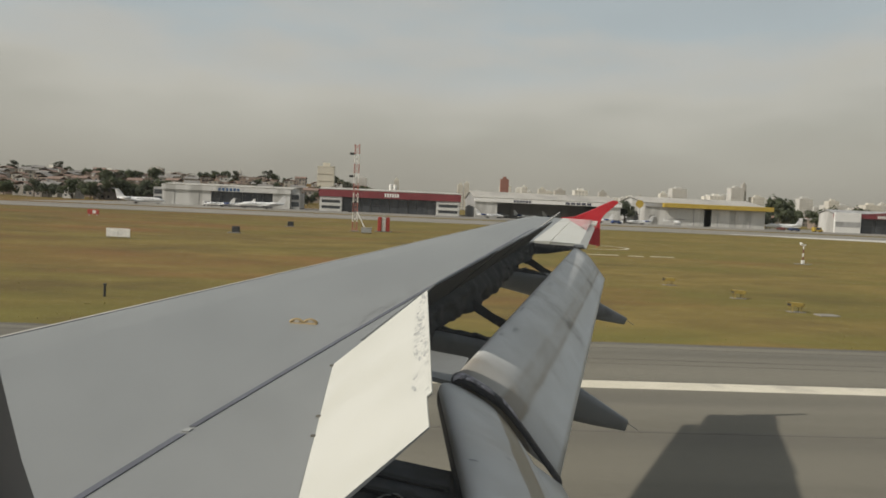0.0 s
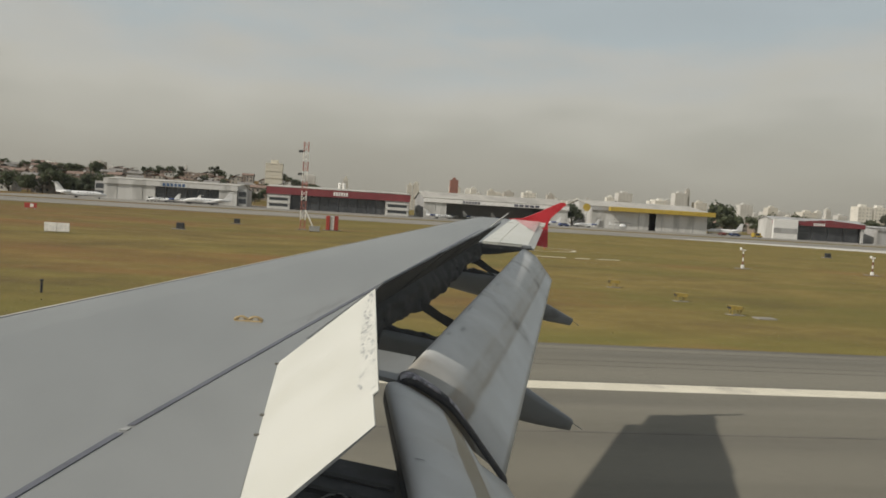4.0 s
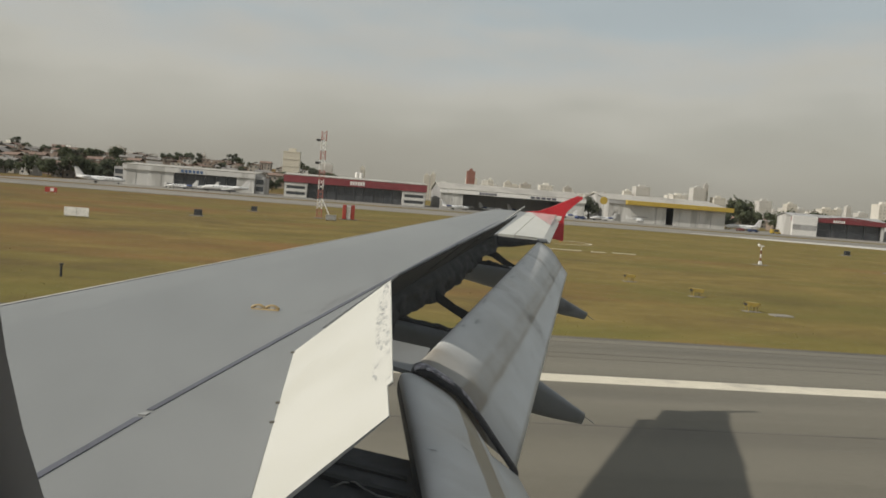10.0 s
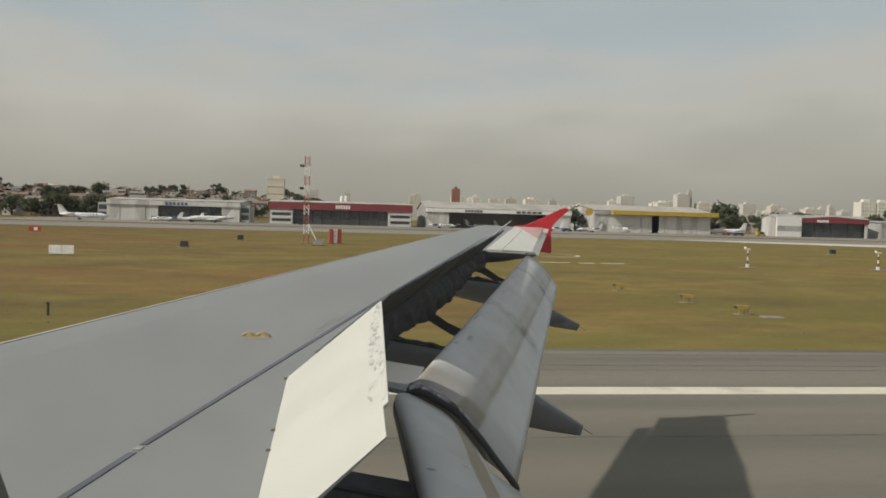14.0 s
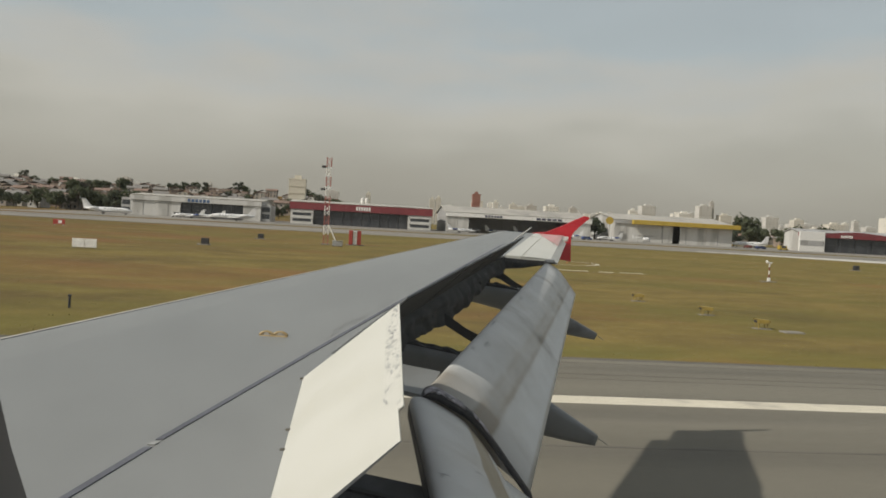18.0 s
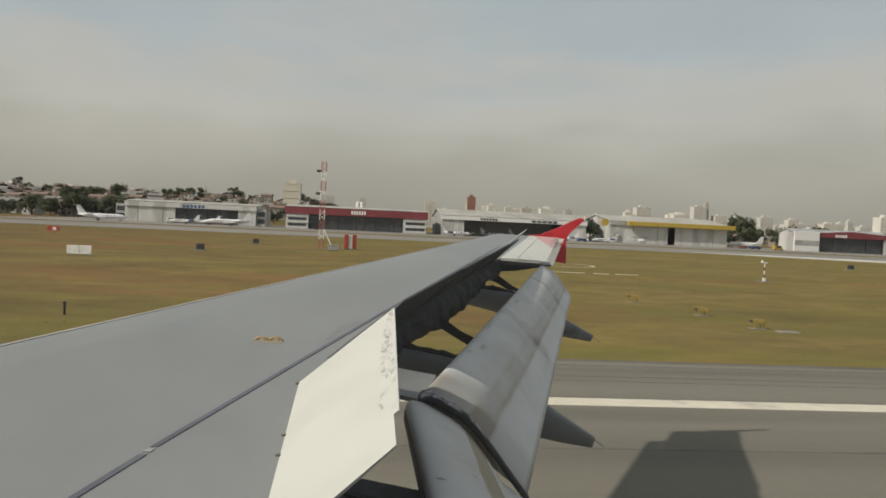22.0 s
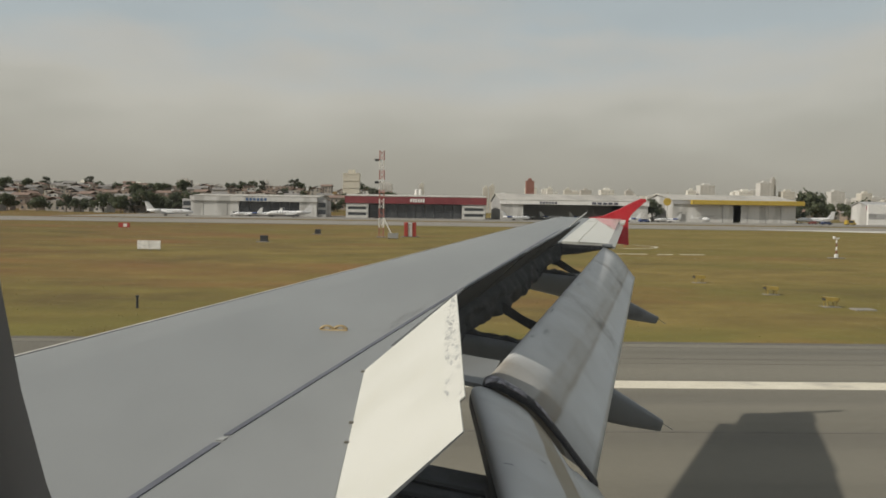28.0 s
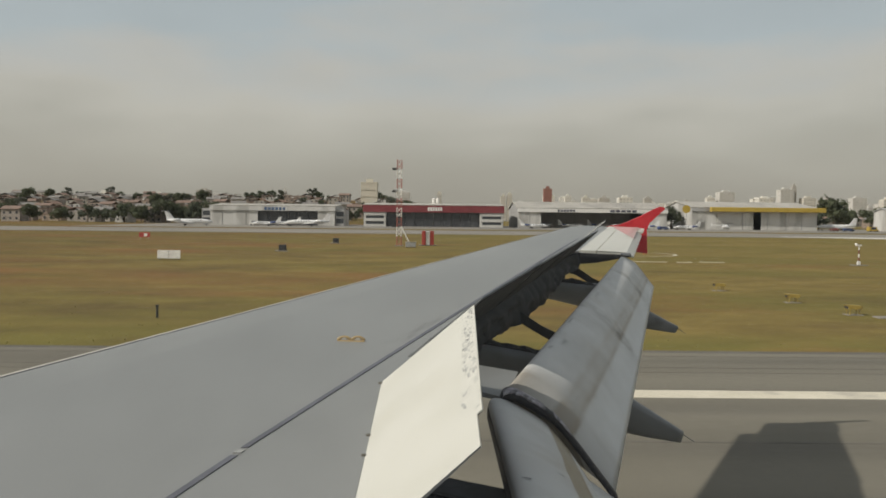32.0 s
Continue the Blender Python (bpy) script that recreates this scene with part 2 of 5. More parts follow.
SIGN_WHITE = plain("sign_white", (0.75, 0.73, 0.68), 0.6)
TYRE = plain("tyre_rubber", (0.03, 0.03, 0.03), 0.85)


def worn_acrylic():
    """Clear window plastic with a faint film of dust and fine scratches."""
    m = bpy.data.materials.new("worn_acrylic")
    m.use_nodes = True
    n, l = m.node_tree.nodes, m.node_tree.links
    n.remove(n["Principled BSDF"])
    # translucent film added to veil the whole view and lift its blacks
    clear, film, both = n.new("ShaderNodeBsdfTransparent"), n.new("ShaderNodeBsdfTranslucent"), n.new("ShaderNodeMixShader")
    film.inputs["Color"].default_value = (0.9, 0.9, 0.9, 1)
    geo, dust, amount = n.new("ShaderNodeNewGeometry"), n.new("ShaderNodeTexNoise"), n.new("ShaderNodeMapRange")
    dust.inputs["Scale"].default_value, dust.inputs["Detail"].default_value = 18.0, 5.0
    amount.inputs["To Min"].default_value, amount.inputs["To Max"].default_value = 0.012, 0.024
    l.new(geo.outputs["Position"], dust.inputs["Vector"])
    l.new(dust.outputs["Fac"], amount.inputs["Value"])
    l.new(amount.outputs[0], both.inputs[0])
    l.new(clear.outputs[0], both.inputs[1])
    l.new(film.outputs[0], both.inputs[2])
    l.new(both.outputs[0], n["Material Output"].inputs["Surface"])
    return m


PANE = worn_acrylic()


def flap_paint():
    """Grey paint with tan dirt along the line that the closed spoiler covers, streaks across and soiled joints."""
    # base grey lifted to offset the shade of the raised spoilers
    m = surface("flap_grey_paint", (0.60, 0.60, 0.575), (0.67, 0.67, 0.645), 2.5, 0.62, c=(0.56, 0.54, 0.49), c_scale=2.2, c_edge=(0.52, 0.8), fine=0.1, spec=0.25)
    n, l = m.node_tree.nodes, m.node_tree.links
    p = n["Principled BSDF"]
    geo = n.new("ShaderNodeNewGeometry")

    def value(name):
        q = n.new("ShaderNodeAttribute")
        q.attribute_name = name
        return q.outputs["Fac"]

    def noise_of(scale, stretch=(1, 1, 1)):
        mp = n.new("ShaderNodeMapping")
        mp.inputs["Scale"].default_value = stretch
        l.new(geo.outputs["Position"], mp.inputs["Vector"])
        t = n.new("ShaderNodeTexNoise")
        t.inputs["Scale"].default_value, t.inputs["Detail"].default_value = scale, 6
        l.new(mp.outputs[0], t.inputs["Vector"])
        return t.outputs["Fac"]

    def calc(op, x, y, z=0.0):
        q = n.new("ShaderNodeMath")
        q.operation = op
        for i, v in enumerate((x, y, z)):
            if isinstance(v, float):
                q.inputs[i].default_value = v
            else:
                l.new(v, q.inputs[i])
        return q.outputs[0]

    def span_map(v, lo, hi, a=0.0, b=1.0):
        q = n.new("ShaderNodeMapRange")
        for k, x in zip(("From Min", "From Max", "To Min", "To Max"), (lo, hi, a, b)):
            q.inputs[k].default_value = x
        l.new(v, q.inputs["Value"])
        return q.outputs[0]

    def tint(fac, under, col):
        k = n.new("ShaderNodeMix")
        k.data_type = "RGBA"
        l.new(fac, k.inputs[0])
        l.new(under, k.inputs[6])
        k.inputs[7].default_value = (*col, 1)
        return k.outputs[2]

    chord = calc("MULTIPLY_ADD", noise_of(2.2), 0.035, value("chord"))
    span = calc("MULTIPLY_ADD", noise_of(6.0), 0.02, value("span"))
    r = n.new("ShaderNodeValToRGB")
    keys = [(0.0, 0.55), (0.12, 0.2), (0.45, 0.06), (0.645, 0.14), (0.672, 0.62), (0.695, 0.36), (0.728, 0.42), (0.745, 0.85), (0.756, 0.85), (0.768, 0.2), (0.80, 0.06), (0.95, 0.04)]
    while len(r.color_ramp.elements) < len(keys):
        r.color_ramp.elements.new(0.5)
    for e, (q, v) in zip(r.color_ramp.elements, keys):
        e.position, e.color = q, (v, v, v, 1)
    l.new(chord, r.inputs[0])
    # paler aft face, its colour lifted against the shade it lies in
    col = tint(span_map(chord, 0.75, 0.78), p.inputs["Base Color"].links[0].from_socket, (0.74, 0.75, 0.735))
    # beige end of the outer flap, its colour darkened against the sun band there
    end = calc("MULTIPLY", span_map(span, 0.066, 0.1, 0.86, 0.0), span_map(chord, 0.35, 0.68, 1.0, 0.3))
    col = tint(end, col, (0.24, 0.21, 0.167))
    end = calc("MULTIPLY", span_map(span, 0.05, 0.06, 0.55, 0.0), calc("MULTIPLY", span_map(chord, 0.64, 0.66), span_map(chord, 0.757, 0.77, 1.0, 0.0)))
    col = tint(end, col, (0.23, 0.205, 0.165))
    worn = span_map(noise_of(3.4, (1, 1, 1)), 0.36, 0.6, 0.3, 0.95)
    col = tint(calc("MULTIPLY", calc("MULTIPLY", r.outputs[0], worn), span_map(span, 1.1, 1.5, 0.8, 0.9)), col, (0.35, 0.285, 0.195))
    # crisp tan strip on the inboard flap, with paler paint behind it
    apart = span_map(span, 1.1, 1.5)
    strip_in = calc("MULTIPLY", span_map(chord, 0.645, 0.652), span_map(chord, 0.752, 0.76, 1.0, 0.0))
    col = tint(calc("MULTIPLY", calc("MULTIPLY", strip_in, apart), 0.8), col, (0.335, 0.275, 0.175))
    col = tint(calc("MULTIPLY", calc("MULTIPLY", span_map(chord, 0.76, 0.78), apart), 0.55), col, (0.57, 0.57, 0.54))
    # airflow streaks
    col = tint(span_map(noise_of(1.9, (1.2, 0.8, 1.2)), 0.46, 0.72, 0.0, 0.3), col, (0.41, 0.395, 0.35))
    col = tint(span_map(noise_of(5.5, (0.6, 1.6, 0.6)), 0.5, 0.75, 0.0, 0.24), col, (0.41, 0.39, 0.345))
    # soiled joints
    for where, wide in ((0.44, 0.03), (0.81, 0.02)):
        near = calc("ABSOLUTE", calc("SUBTRACT", span, where), 0.0)
        col = tint(calc("MULTIPLY", span_map(near, 0.002, wide, 0.6, 0.0), span_map(noise_of(7.0), 0.4, 0.65)), col, (0.2, 0.185, 0.155))
        # oily spot where the joint meets the dirt line
        spot = calc("MULTIPLY", span_map(near, 0.0, wide * 1.2, 0.6, 0.0), span_map(calc("ABSOLUTE", calc("SUBTRACT", chord, 0.735), 0.0), 0.012, 0.045, 1.0, 0.0))
        col = tint(spot, col, (0.15, 0.13, 0.10))
    # oily smudges behind the nose
    for a, b, wa, wb in ((0.185, 0.35, 0.014, 0.05), (0.222, 0.47, 0.02, 0.045), (0.545, 0.38, 0.02, 0.06), (0.33, 0.30, 0.03, 0.05), (0.70, 0.33, 0.02, 0.07)):
        fa = span_map(calc("ABSOLUTE", calc("SUBTRACT", span, a), 0.0), 0.0, wa, 0.85, 0.0)
        fb = span_map(calc("ABSOLUTE", calc("SUBTRACT", chord, b), 0.0), 0.0, wb, 1.0, 0.0)
        col = tint(calc("MULTIPLY", calc("MULTIPLY", fa, fb), span_map(noise_of(11.0), 0.35, 0.6)), col, (0.17, 0.165, 0.15))
    l.new(col, p.inputs["Base Color"])
    return m


FLAP = flap_paint()
GREY_ROD = plain("grey_rod_paint", (0.34, 0.34, 0.32), 0.6)
PATCH = plain("pale_patch", (0.33, 0.33, 0.315), 0.6)
SMUDGE = plain("grey_smudge", (0.33, 0.32, 0.295), 0.6, spread=0.5, scale=8)


# ---- building helpers ----
def mesh(name, verts, faces, material=None, smooth=False):
    me = bpy.data.meshes.new(name)
    me.from_pydata([tuple(v) for v in verts], [], faces)
    if material:
        me.materials.append(material)
    if smooth:
        me.polygons.foreach_set("use_smooth", [True] * len(me.polygons))
    me.update()
    return me


def piece(name, me, parent=None, label="", m=None):
    ob = new(name, me)
    if parent:
        ob.parent = parent
    if m is not None:
        ob.matrix_basis = m
    return tagged(ob, label)


def thing(name, place, label, category, group="", kind=""):
    ob = new(name)
    ob.location = place
    ob.empty_display_size = 0.2
    return tagged(ob, label, category, group, kind)


def box(x0, x1, y0, y1, z0, z1, cut=0.0):
    """A box with bevelled edges: verts and faces."""
    if not cut:
        v = [(x, y, z) for z in (z0, z1) for y in (y0, y1) for x in (x0, x1)]
        return v, [(0, 2, 3, 1), (4, 5, 7, 6), (0, 1, 5, 4), (2, 6, 7, 3), (0, 4, 6, 2), (1, 3, 7, 5)]
    b = bmesh.new()
    bmesh.ops.create_cube(b, size=1)
    bmesh.ops.scale(b, vec=(x1 - x0, y1 - y0, z1 - z0), verts=b.verts)
    bmesh.ops.translate(b, vec=((x0 + x1) / 2, (y0 + y1) / 2, (z0 + z1) / 2), verts=b.verts)
    bmesh.ops.bevel(b, geom=b.edges[:], offset=cut, segments=1, affect="EDGES")
    b.verts.index_update()
    out = [tuple(v.co) for v in b.verts], [tuple(v.index for v in f.verts) for f in b.faces]
    b.free()
    return out


def block(name, material, parent, *dims, cut=0.0, label=""):
    return piece(name, mesh(name, *box(*dims, cut), material), parent, label)


def loft(rings, closed=True, caps=True):
    """Skin over rings of points, all with the same count."""
    k = len(rings[0])
    v = [p for r in rings for p in r]
    f = []
    for i in range(len(rings) - 1):
        for j in range(k if closed else k - 1):
            q = (j + 1) % k
            f.append((i * k + j, i * k + q, (i + 1) * k + q, (i + 1) * k + j))
    if caps and closed:
        f.append(tuple(range(k - 1, -1, -1)))
        f.append(tuple((len(rings) - 1) * k + j for j in range(k)))
    return v, f


def tube(path, radii, sides=10):
    rings = []
    for i, p in enumerate(path):
        p = Vector(p)
        d = (Vector(path[min(i + 1, len(path) - 1)]) - Vector(path[max(i - 1, 0)])).normalized()
        a = d.cross(Vector((0, 0, 1)) if abs(d.z) < 0.9 else Vector((1, 0, 0))).normalized()
        b = d.cross(a)
        r = radii[i] if isinstance(radii, (list, tuple)) else radii
        rings.append([p + r * (math.cos(t) * a + math.sin(t) * b) for t in (2 * math.pi * j / sides for j in range(sides))])
    return loft(rings)


def gable(x0, x1, y0, y1, z0, z1, over=0.4, ridge="x"):
    """A pitched roof as a solid with eaves."""
    x0, x1, y0, y1 = x0 - over, x1 + over, y0 - over, y1 + over
    t = 0.18
    if ridge == "x":
        ym = (y0 + y1) / 2
        prof = [(y0, z0), (ym, z1), (y1, z0), (y1, z0 + t), (ym, z1 + t), (y0, z0 + t)]
        return loft([[(x, a, b) for a, b in prof] for x in (x0, x1)])
    xm = (x0 + x1) / 2
    prof = [(x0, z0), (xm, z1), (x1, z0), (x1, z0 + t), (xm, z1 + t), (x0, z0 + t)]
    return loft([[(a, y, b) for a, b in prof] for y in (y0, y1)])


# ---- ground ----
def smooth_step(v):
    v = min(1.0, max(0.0, v))
    return v * v * (3 - 2 * v)


def ground_z(x, y):
    """The field rises gently from the runway; the town stands on a hillside."""
    z = 0.006 * max(0.0, min(y, 400.0) - 27.4)
    left = smooth_step((60 - x) / 140)
    return z + (3.0 + 21.0 * left) * smooth_step((y - 405) / 480)


xs = sorted(set([-5000, -3000, -1800, -1100] + list(range(-800, 801, 40)) + [1100, 1800, 3000, 5000]))
ys = sorted(set([-4000, -2000, -800, -300, -100, -24, 26.9, 27.5, 34, 45, 60, 80, 100, 130, 160, 200, 240, 280, 320, 360, 395] + list(range(405, 900, 30)) + [1000, 1500, 2500, 4900]))
gv = [(x, y, ground_z(x, y) - (0.08 if y < 27.2 else 0.0)) for y in ys for x in xs]
gf = [(j * len(xs) + i, j * len(xs) + i + 1, (j + 1) * len(xs) + i + 1, (j + 1) * len(xs) + i) for j in range(len(ys) - 1) for i in range(len(xs) - 1)]
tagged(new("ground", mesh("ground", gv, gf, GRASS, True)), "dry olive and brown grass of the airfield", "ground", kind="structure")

runway = tagged(new("runway", mesh("runway", *box(-1400, 1400, -29, 27.4, -0.3, 0.0), ASPHALT)), "worn grey-brown asphalt runway with streaks along it", "runway", kind="structure")
piece("edge_stripe", mesh("edge_stripe", *box(-1400, 1400, 19.95, 20.86, -0.05, 0.006), STRIPE), runway, "dirty white edge line")
for y, w in ((27.0, 0.36), (20.9, 0.06), (24.1, 0.10), (23.35, 0.05), (15.85, 0.09), (26.2, 0.06)):
    piece("tar_joint", mesh("tar_joint", *box(-1400, 1400, y, y + w, -0.05, 0.004), TAR), runway)


kr = random.Random(9)
for i in range(7):
    x, y = kr.uniform(-14, 60), kr.uniform(22, 24)
    pts = []
    for j in range(9):
        pts.append((x, y))
        x += kr.uniform(0.1, 0.9)
        y += kr.uniform(-0.05, 0.75)
    pts = [p for p in pts if p[1] < 27.2]
    cvs = [(px + dx, py, 0.003) for px, py in pts for dx in (-0.03, 0.05)]
    piece("crack", mesh("crack", cvs, [(2 * j, 2 * j + 1, 2 * j + 3, 2 * j + 2) for j in range(len(pts) - 1)], TAR), runway)


def strip(y0, y1, lift_z, x0=-900, x1=900, n=24, wave=0.0, seed=1):
    v, f = [], []
    for i in range(n + 1):
        x = x0 + (x1 - x0) * i / n
        w = wave * noise.noise((x * 0.013, seed, 0))
        v += [(x, y0 + w, ground_z(x, y0 + w) + lift_z), (x, y1 + w, ground_z(x, y1 + w) + lift_z)]
    for i in range(n):
        f.append((2 * i, 2 * i + 2, 2 * i + 3, 2 * i + 1))
    return v, f


def slab(y0, y1, **k):
    top, f = strip(y0, y1, 0.06, **k)
    low = [(x, y, z - 0.3) for x, y, z in top]
    n = len(top) // 2
    v = top + low
    o = len(top)
    g = list(f)
    for i in range(n - 1):
        g += [(2 * i, o + 2 * i, o + 2 * i + 2, 2 * i + 2), (2 * i + 1, 2 * i + 3, o + 2 * i + 3, o + 2 * i + 1)]
    return v, g


taxi = tagged(new("taxiway", mesh("taxiway", *slab(205, 262, x0=-1400, x1=1400), APRON)), "pale worn concrete taxiway beyond the grass", "taxiway", kind="structure")
stub = []
for x, y, k in ((92, 211.7, 2.0), (112, 200, 14.0), (132, 188.2, 22.0), (175, 162.5, 30.0)):
    stub += [(x, y, ground_z(x, y) + 0.075), (x + 0.4 * k, y + k, ground_z(x, y + k) + 0.085)]
stub += [(x, y, z - 0.2) for x, y, z in stub]
tagged(new("taxiway_link", mesh("taxiway_link", stub, [(2 * i, 2 * i + 2, 2 * i + 3, 2 * i + 1) for i in range(3)] + [(2 * i, 2 * i + 8, 2 * i + 10, 2 * i + 2) for i in range(3)],
    surface("fresh_concrete", (0.5, 0.48, 0.43), (0.58, 0.555, 0.5), 0.2, 0.85, fine=0.15))), "bright new concrete link beside the taxiway", "taxiway", kind="structure")
tagged(new("apron", mesh("apron", *slab(285, 410, x0=-130, x1=1400), APRON)), "pale concrete apron in front of the hangars", "apron", kind="structure")


rng = random.Random(5)
tv, tf = [], []
for i in range(1400):
    y = 27.6 + 90 * rng.random() ** 1.9
    x = rng.uniform(-0.62, 0.85) * (y + 6)
    s = rng.uniform(0.02, 0.06)
    for j in range(3):
        a = rng.uniform(0, 6.28)
        dx, dy = math.cos(a) * s * 0.8, math.sin(a) * s * 0.8
        k = len(tv)
        z = ground_z(x, y)
        tv += [(x - dx, y - dy, z - 0.01), (x + dx, y + dy, z - 0.01), (x + dx * 0.4 + rng.uniform(-s, s) * 0.4, y + dy * 0.4, z + s * rng.uniform(0.5, 1.1))]
        tf.append((k, k + 1, k + 2))
tagged(new("grass_tufts", mesh("grass_tufts", tv, tf, TUFT)), "scattered low tufts of dry grass", "grass", kind="stuff")


# ---- the airliner ----
ROOT_X, ROOT_Z, RISE = -5.173, 3.018, 0.0876


def lead_x(s):
    return ROOT_X + (s - 1.98) * 0.5161


def trail_x(s):
    return 0.927 + max(0.0, s - 6.4) * 0.2962


def top_z(s):
    return ROOT_Z + (s - 1.98) * RISE


def hinge_x(s):
    """The rear edge of the fixed upper skin."""
    if s < 6.975:
        return -0.31
    if s < 13.0:
        return -0.11 + (s - 7.18) * 0.3535
    return trail_x(s) - 0.8 + 0.03 * (s - 13)


def at(s, x, dz=0.0):
    """A point over or under the wing's upper plane; s counts from the cabin's middle."""
    return (x, s - 1.45, top_z(s) + dz)


plane = thing("airliner", (0, -1.68, 0), "airliner with grey wing, raised white spoilers and lowered flaps", "airliner")
HOME = Matrix.Translation((0, 1.68, 0))


def wing_part(name, shape, material, parent=None, label="", smooth=False):
    return piece(name, mesh(name, *shape, material, smooth), parent or plane, label, HOME if parent is None else None)


def bay_depth(s):
    """How far the open spoiler bay hangs below the skin."""
    table = ((6.9, -0.36), (8.15, -0.35), (8.45, -0.24), (8.8, -0.265), (9.55, -0.33), (9.85, -0.345), (10.5, -0.316), (11.2, -0.305), (12.3, -0.224), (13.2, -0.21))
    for (a, za), (b, zb) in zip(table, table[1:]):
        if s <= b:
            return za + (zb - za) * max(0.0, s - a) / (b - a)
    return table[-1][1]


def wing_ring(s):
    le, te, c = lead_x(s), hinge_x(s), trail_x(s) - lead_x(s)
    up = [(0.0, -0.105), (0.004, -0.07), (0.012, -0.045), (0.03, -0.02), (0.07, 0.0), (0.2, 0.02), (0.4, 0.015), (0.55, 0.0)]
    pts = [at(s, le + u * c, dz) for u, dz in up] + [at(s, te, 0.0), at(s, te, -0.012), at(s, te - 0.02, max(-0.30, bay_depth(s) + 0.03) if s < 13 else -0.16)]
    low = [(0.5, -0.085), (0.3, -0.10), (0.12, -0.085), (0.03, -0.05), (0.006, -0.03)]
    pts += [at(s, le + u * c, dz * c - 0.06) for u, dz in low]
    return pts


spans = [1.6, 3, 4.2, 5.3, 6.4, 6.97, 6.98, 8, 9, 10, 11, 12, 12.98, 13.02, 14, 15, 16, 16.6, 16.9]
wing = wing_part("wing", loft([wing_ring(s) for s in spans]), WING, label="light grey painted wing skin")
# lighter nose strip along the leading edge
def chordwise(s, prof):
    c = trail_x(s) - lead_x(s)
    return [at(s, lead_x(s) + u * c, dz) for u, dz in prof]


wing_part("leading_edge", loft([chordwise(s, ((0.013, -0.05), (0.013, -0.036), (0.02, -0.026), (0.030, -0.0145), (0.045, -0.008), (0.045, -0.03))) for s in spans if s < 16.8]), EDGE, label="worn cream leading edge strip")
wing_part("edge_gap", loft([chordwise(s, ((0.0455, -0.03), (0.0455, -0.0085), (0.0495, -0.006), (0.0495, -0.03))) for s in spans if s < 16.8]), LINE)
# extended slats, below and ahead of the leading edge
for s0, s1 in ((2.4, 6.395), (6.4, 8.8), (8.805, 11.2), (11.205, 13.7), (13.705, 16.1)):
    rings = []
    for s in (s0, s1):
        k = min(0.43, (trail_x(s) - lead_x(s)) / 4) - 0.09 * max(0.0, 16.1 - s)
        prof = [(-0.34, -0.42), (-0.36, -0.34), (-0.30, -0.26), (-0.16, -0.19), (-0.06, -0.175), (-0.14, -0.22), (-0.24, -0.32), (-0.27, -0.42)]
        if s1 < 14:
            prof[4] = (0.17, -0.19)
        rings.append([at(s, lead_x(s) + 0.03 + a * (0.5 + 0.5 * k), 0.02 + b * (0.6 + 0.4 * k)) for a, b in prof])
    wing_part("slat", loft(rings), EDGE)
# sealant line along the wing in two lengths
for s0, x0, s1, x1, w in ((2.0, -1.85, 5.17, -0.92, 0.017), (5.27, -0.895, 17.0, 3.2, 0.016)):
    rows = []
    for i in range(25):
        s = s0 + (s1 - s0) * i / 24
        if s0 > 5:
            x = -0.895 + (s - 5.27) * 0.337 + 0.0011 * (s - 5.27) ** 2
        else:
            x = -0.92 - (5.17 - s) * 0.313
        rows.append([at(s, x - w, -0.004), at(s, x + w, -0.004), at(s, x + w, 0.005), at(s, x - w, 0.005)])
    wing_part("seam_line", loft(rows), LINE, label="dark grey sealant line")
wing_part("seam_patch", loft([[at(s, -0.92 + (s - 5.17) * 0.3 - 0.02, 0.002), at(s, -0.92 + (s - 5.17) * 0.3 + 0.015, 0.002), at(s, -0.92 + (s - 5.17) * 0.3 + 0.015, 0.006), at(s, -0.92 + (s - 5.17) * 0.3 - 0.02, 0.006)] for s in (5.2, 5.235)]), PATCH)
# faint butt joint of the skin panels
wing_part("panel_joint", loft([[at(s, -1.879 + (s - 5.274) * 0.313 + q, 0.0135 + h) for q, h in ((-0.004, 0.0), (0.004, 0.0), (0.004, 0.002), (-0.004, 0.002))] for s in (5.0, 5.9, 6.9, 8.0)]), JOINT, wing)
sr = random.Random(17)
mv, mf = [], []
for i in range(80):
    u = sr.random()
    s = 7.35 + 1.9 * u
    x = -0.895 + (s - 5.27) * 0.337 - 0.035 - abs(sr.gauss(0, 0.07))
    le, w = sr.uniform(0.015, 0.07), sr.uniform(0.002, 0.006)
    k = len(mv)
    mv += [at(s - le, x - w * 0.4 - le * 0.3, 0.009), at(s, x - w, 0.009), at(s + le, x + w * 0.3 + le * 0.3, 0.009), at(s + le * 0.2, x + w, 0.009)]
    mf.append((k, k + 1, k + 2, k + 3))
tagged(wing_part("scuffing", (mv, mf), plain("scuff_grey", (0.195, 0.196, 0.188), 0.55, spread=0.08, scale=15), wing, "faint dark scuffs on the skin"), kind="stuff")
# yellow double-loop anchor on the skin
hook = []
for i in range(33):
    u = i / 32
    hook.append((-0.715 + 0.20 * u, 5.965 + 0.0 * u, 3.495 + 0.010 + 0.024 * abs(math.sin(2 * math.pi * u)) ** 0.7))
wing_part("rope_anchor", tube(hook, 0.011, 8), HOOK, label="yellow-brown double-loop rope anchor", smooth=True)
for x in (-0.665, -0.565):
    wing_part("eyelet", tube([(x, 5.955, 3.515), (x, 5.975, 3.515)], 0.016, 10), EDGE)
wing_part("anchor_base", box(-0.72, -0.51, 5.94, 5.99, 3.485, 3.505, 0.006), HOOK)

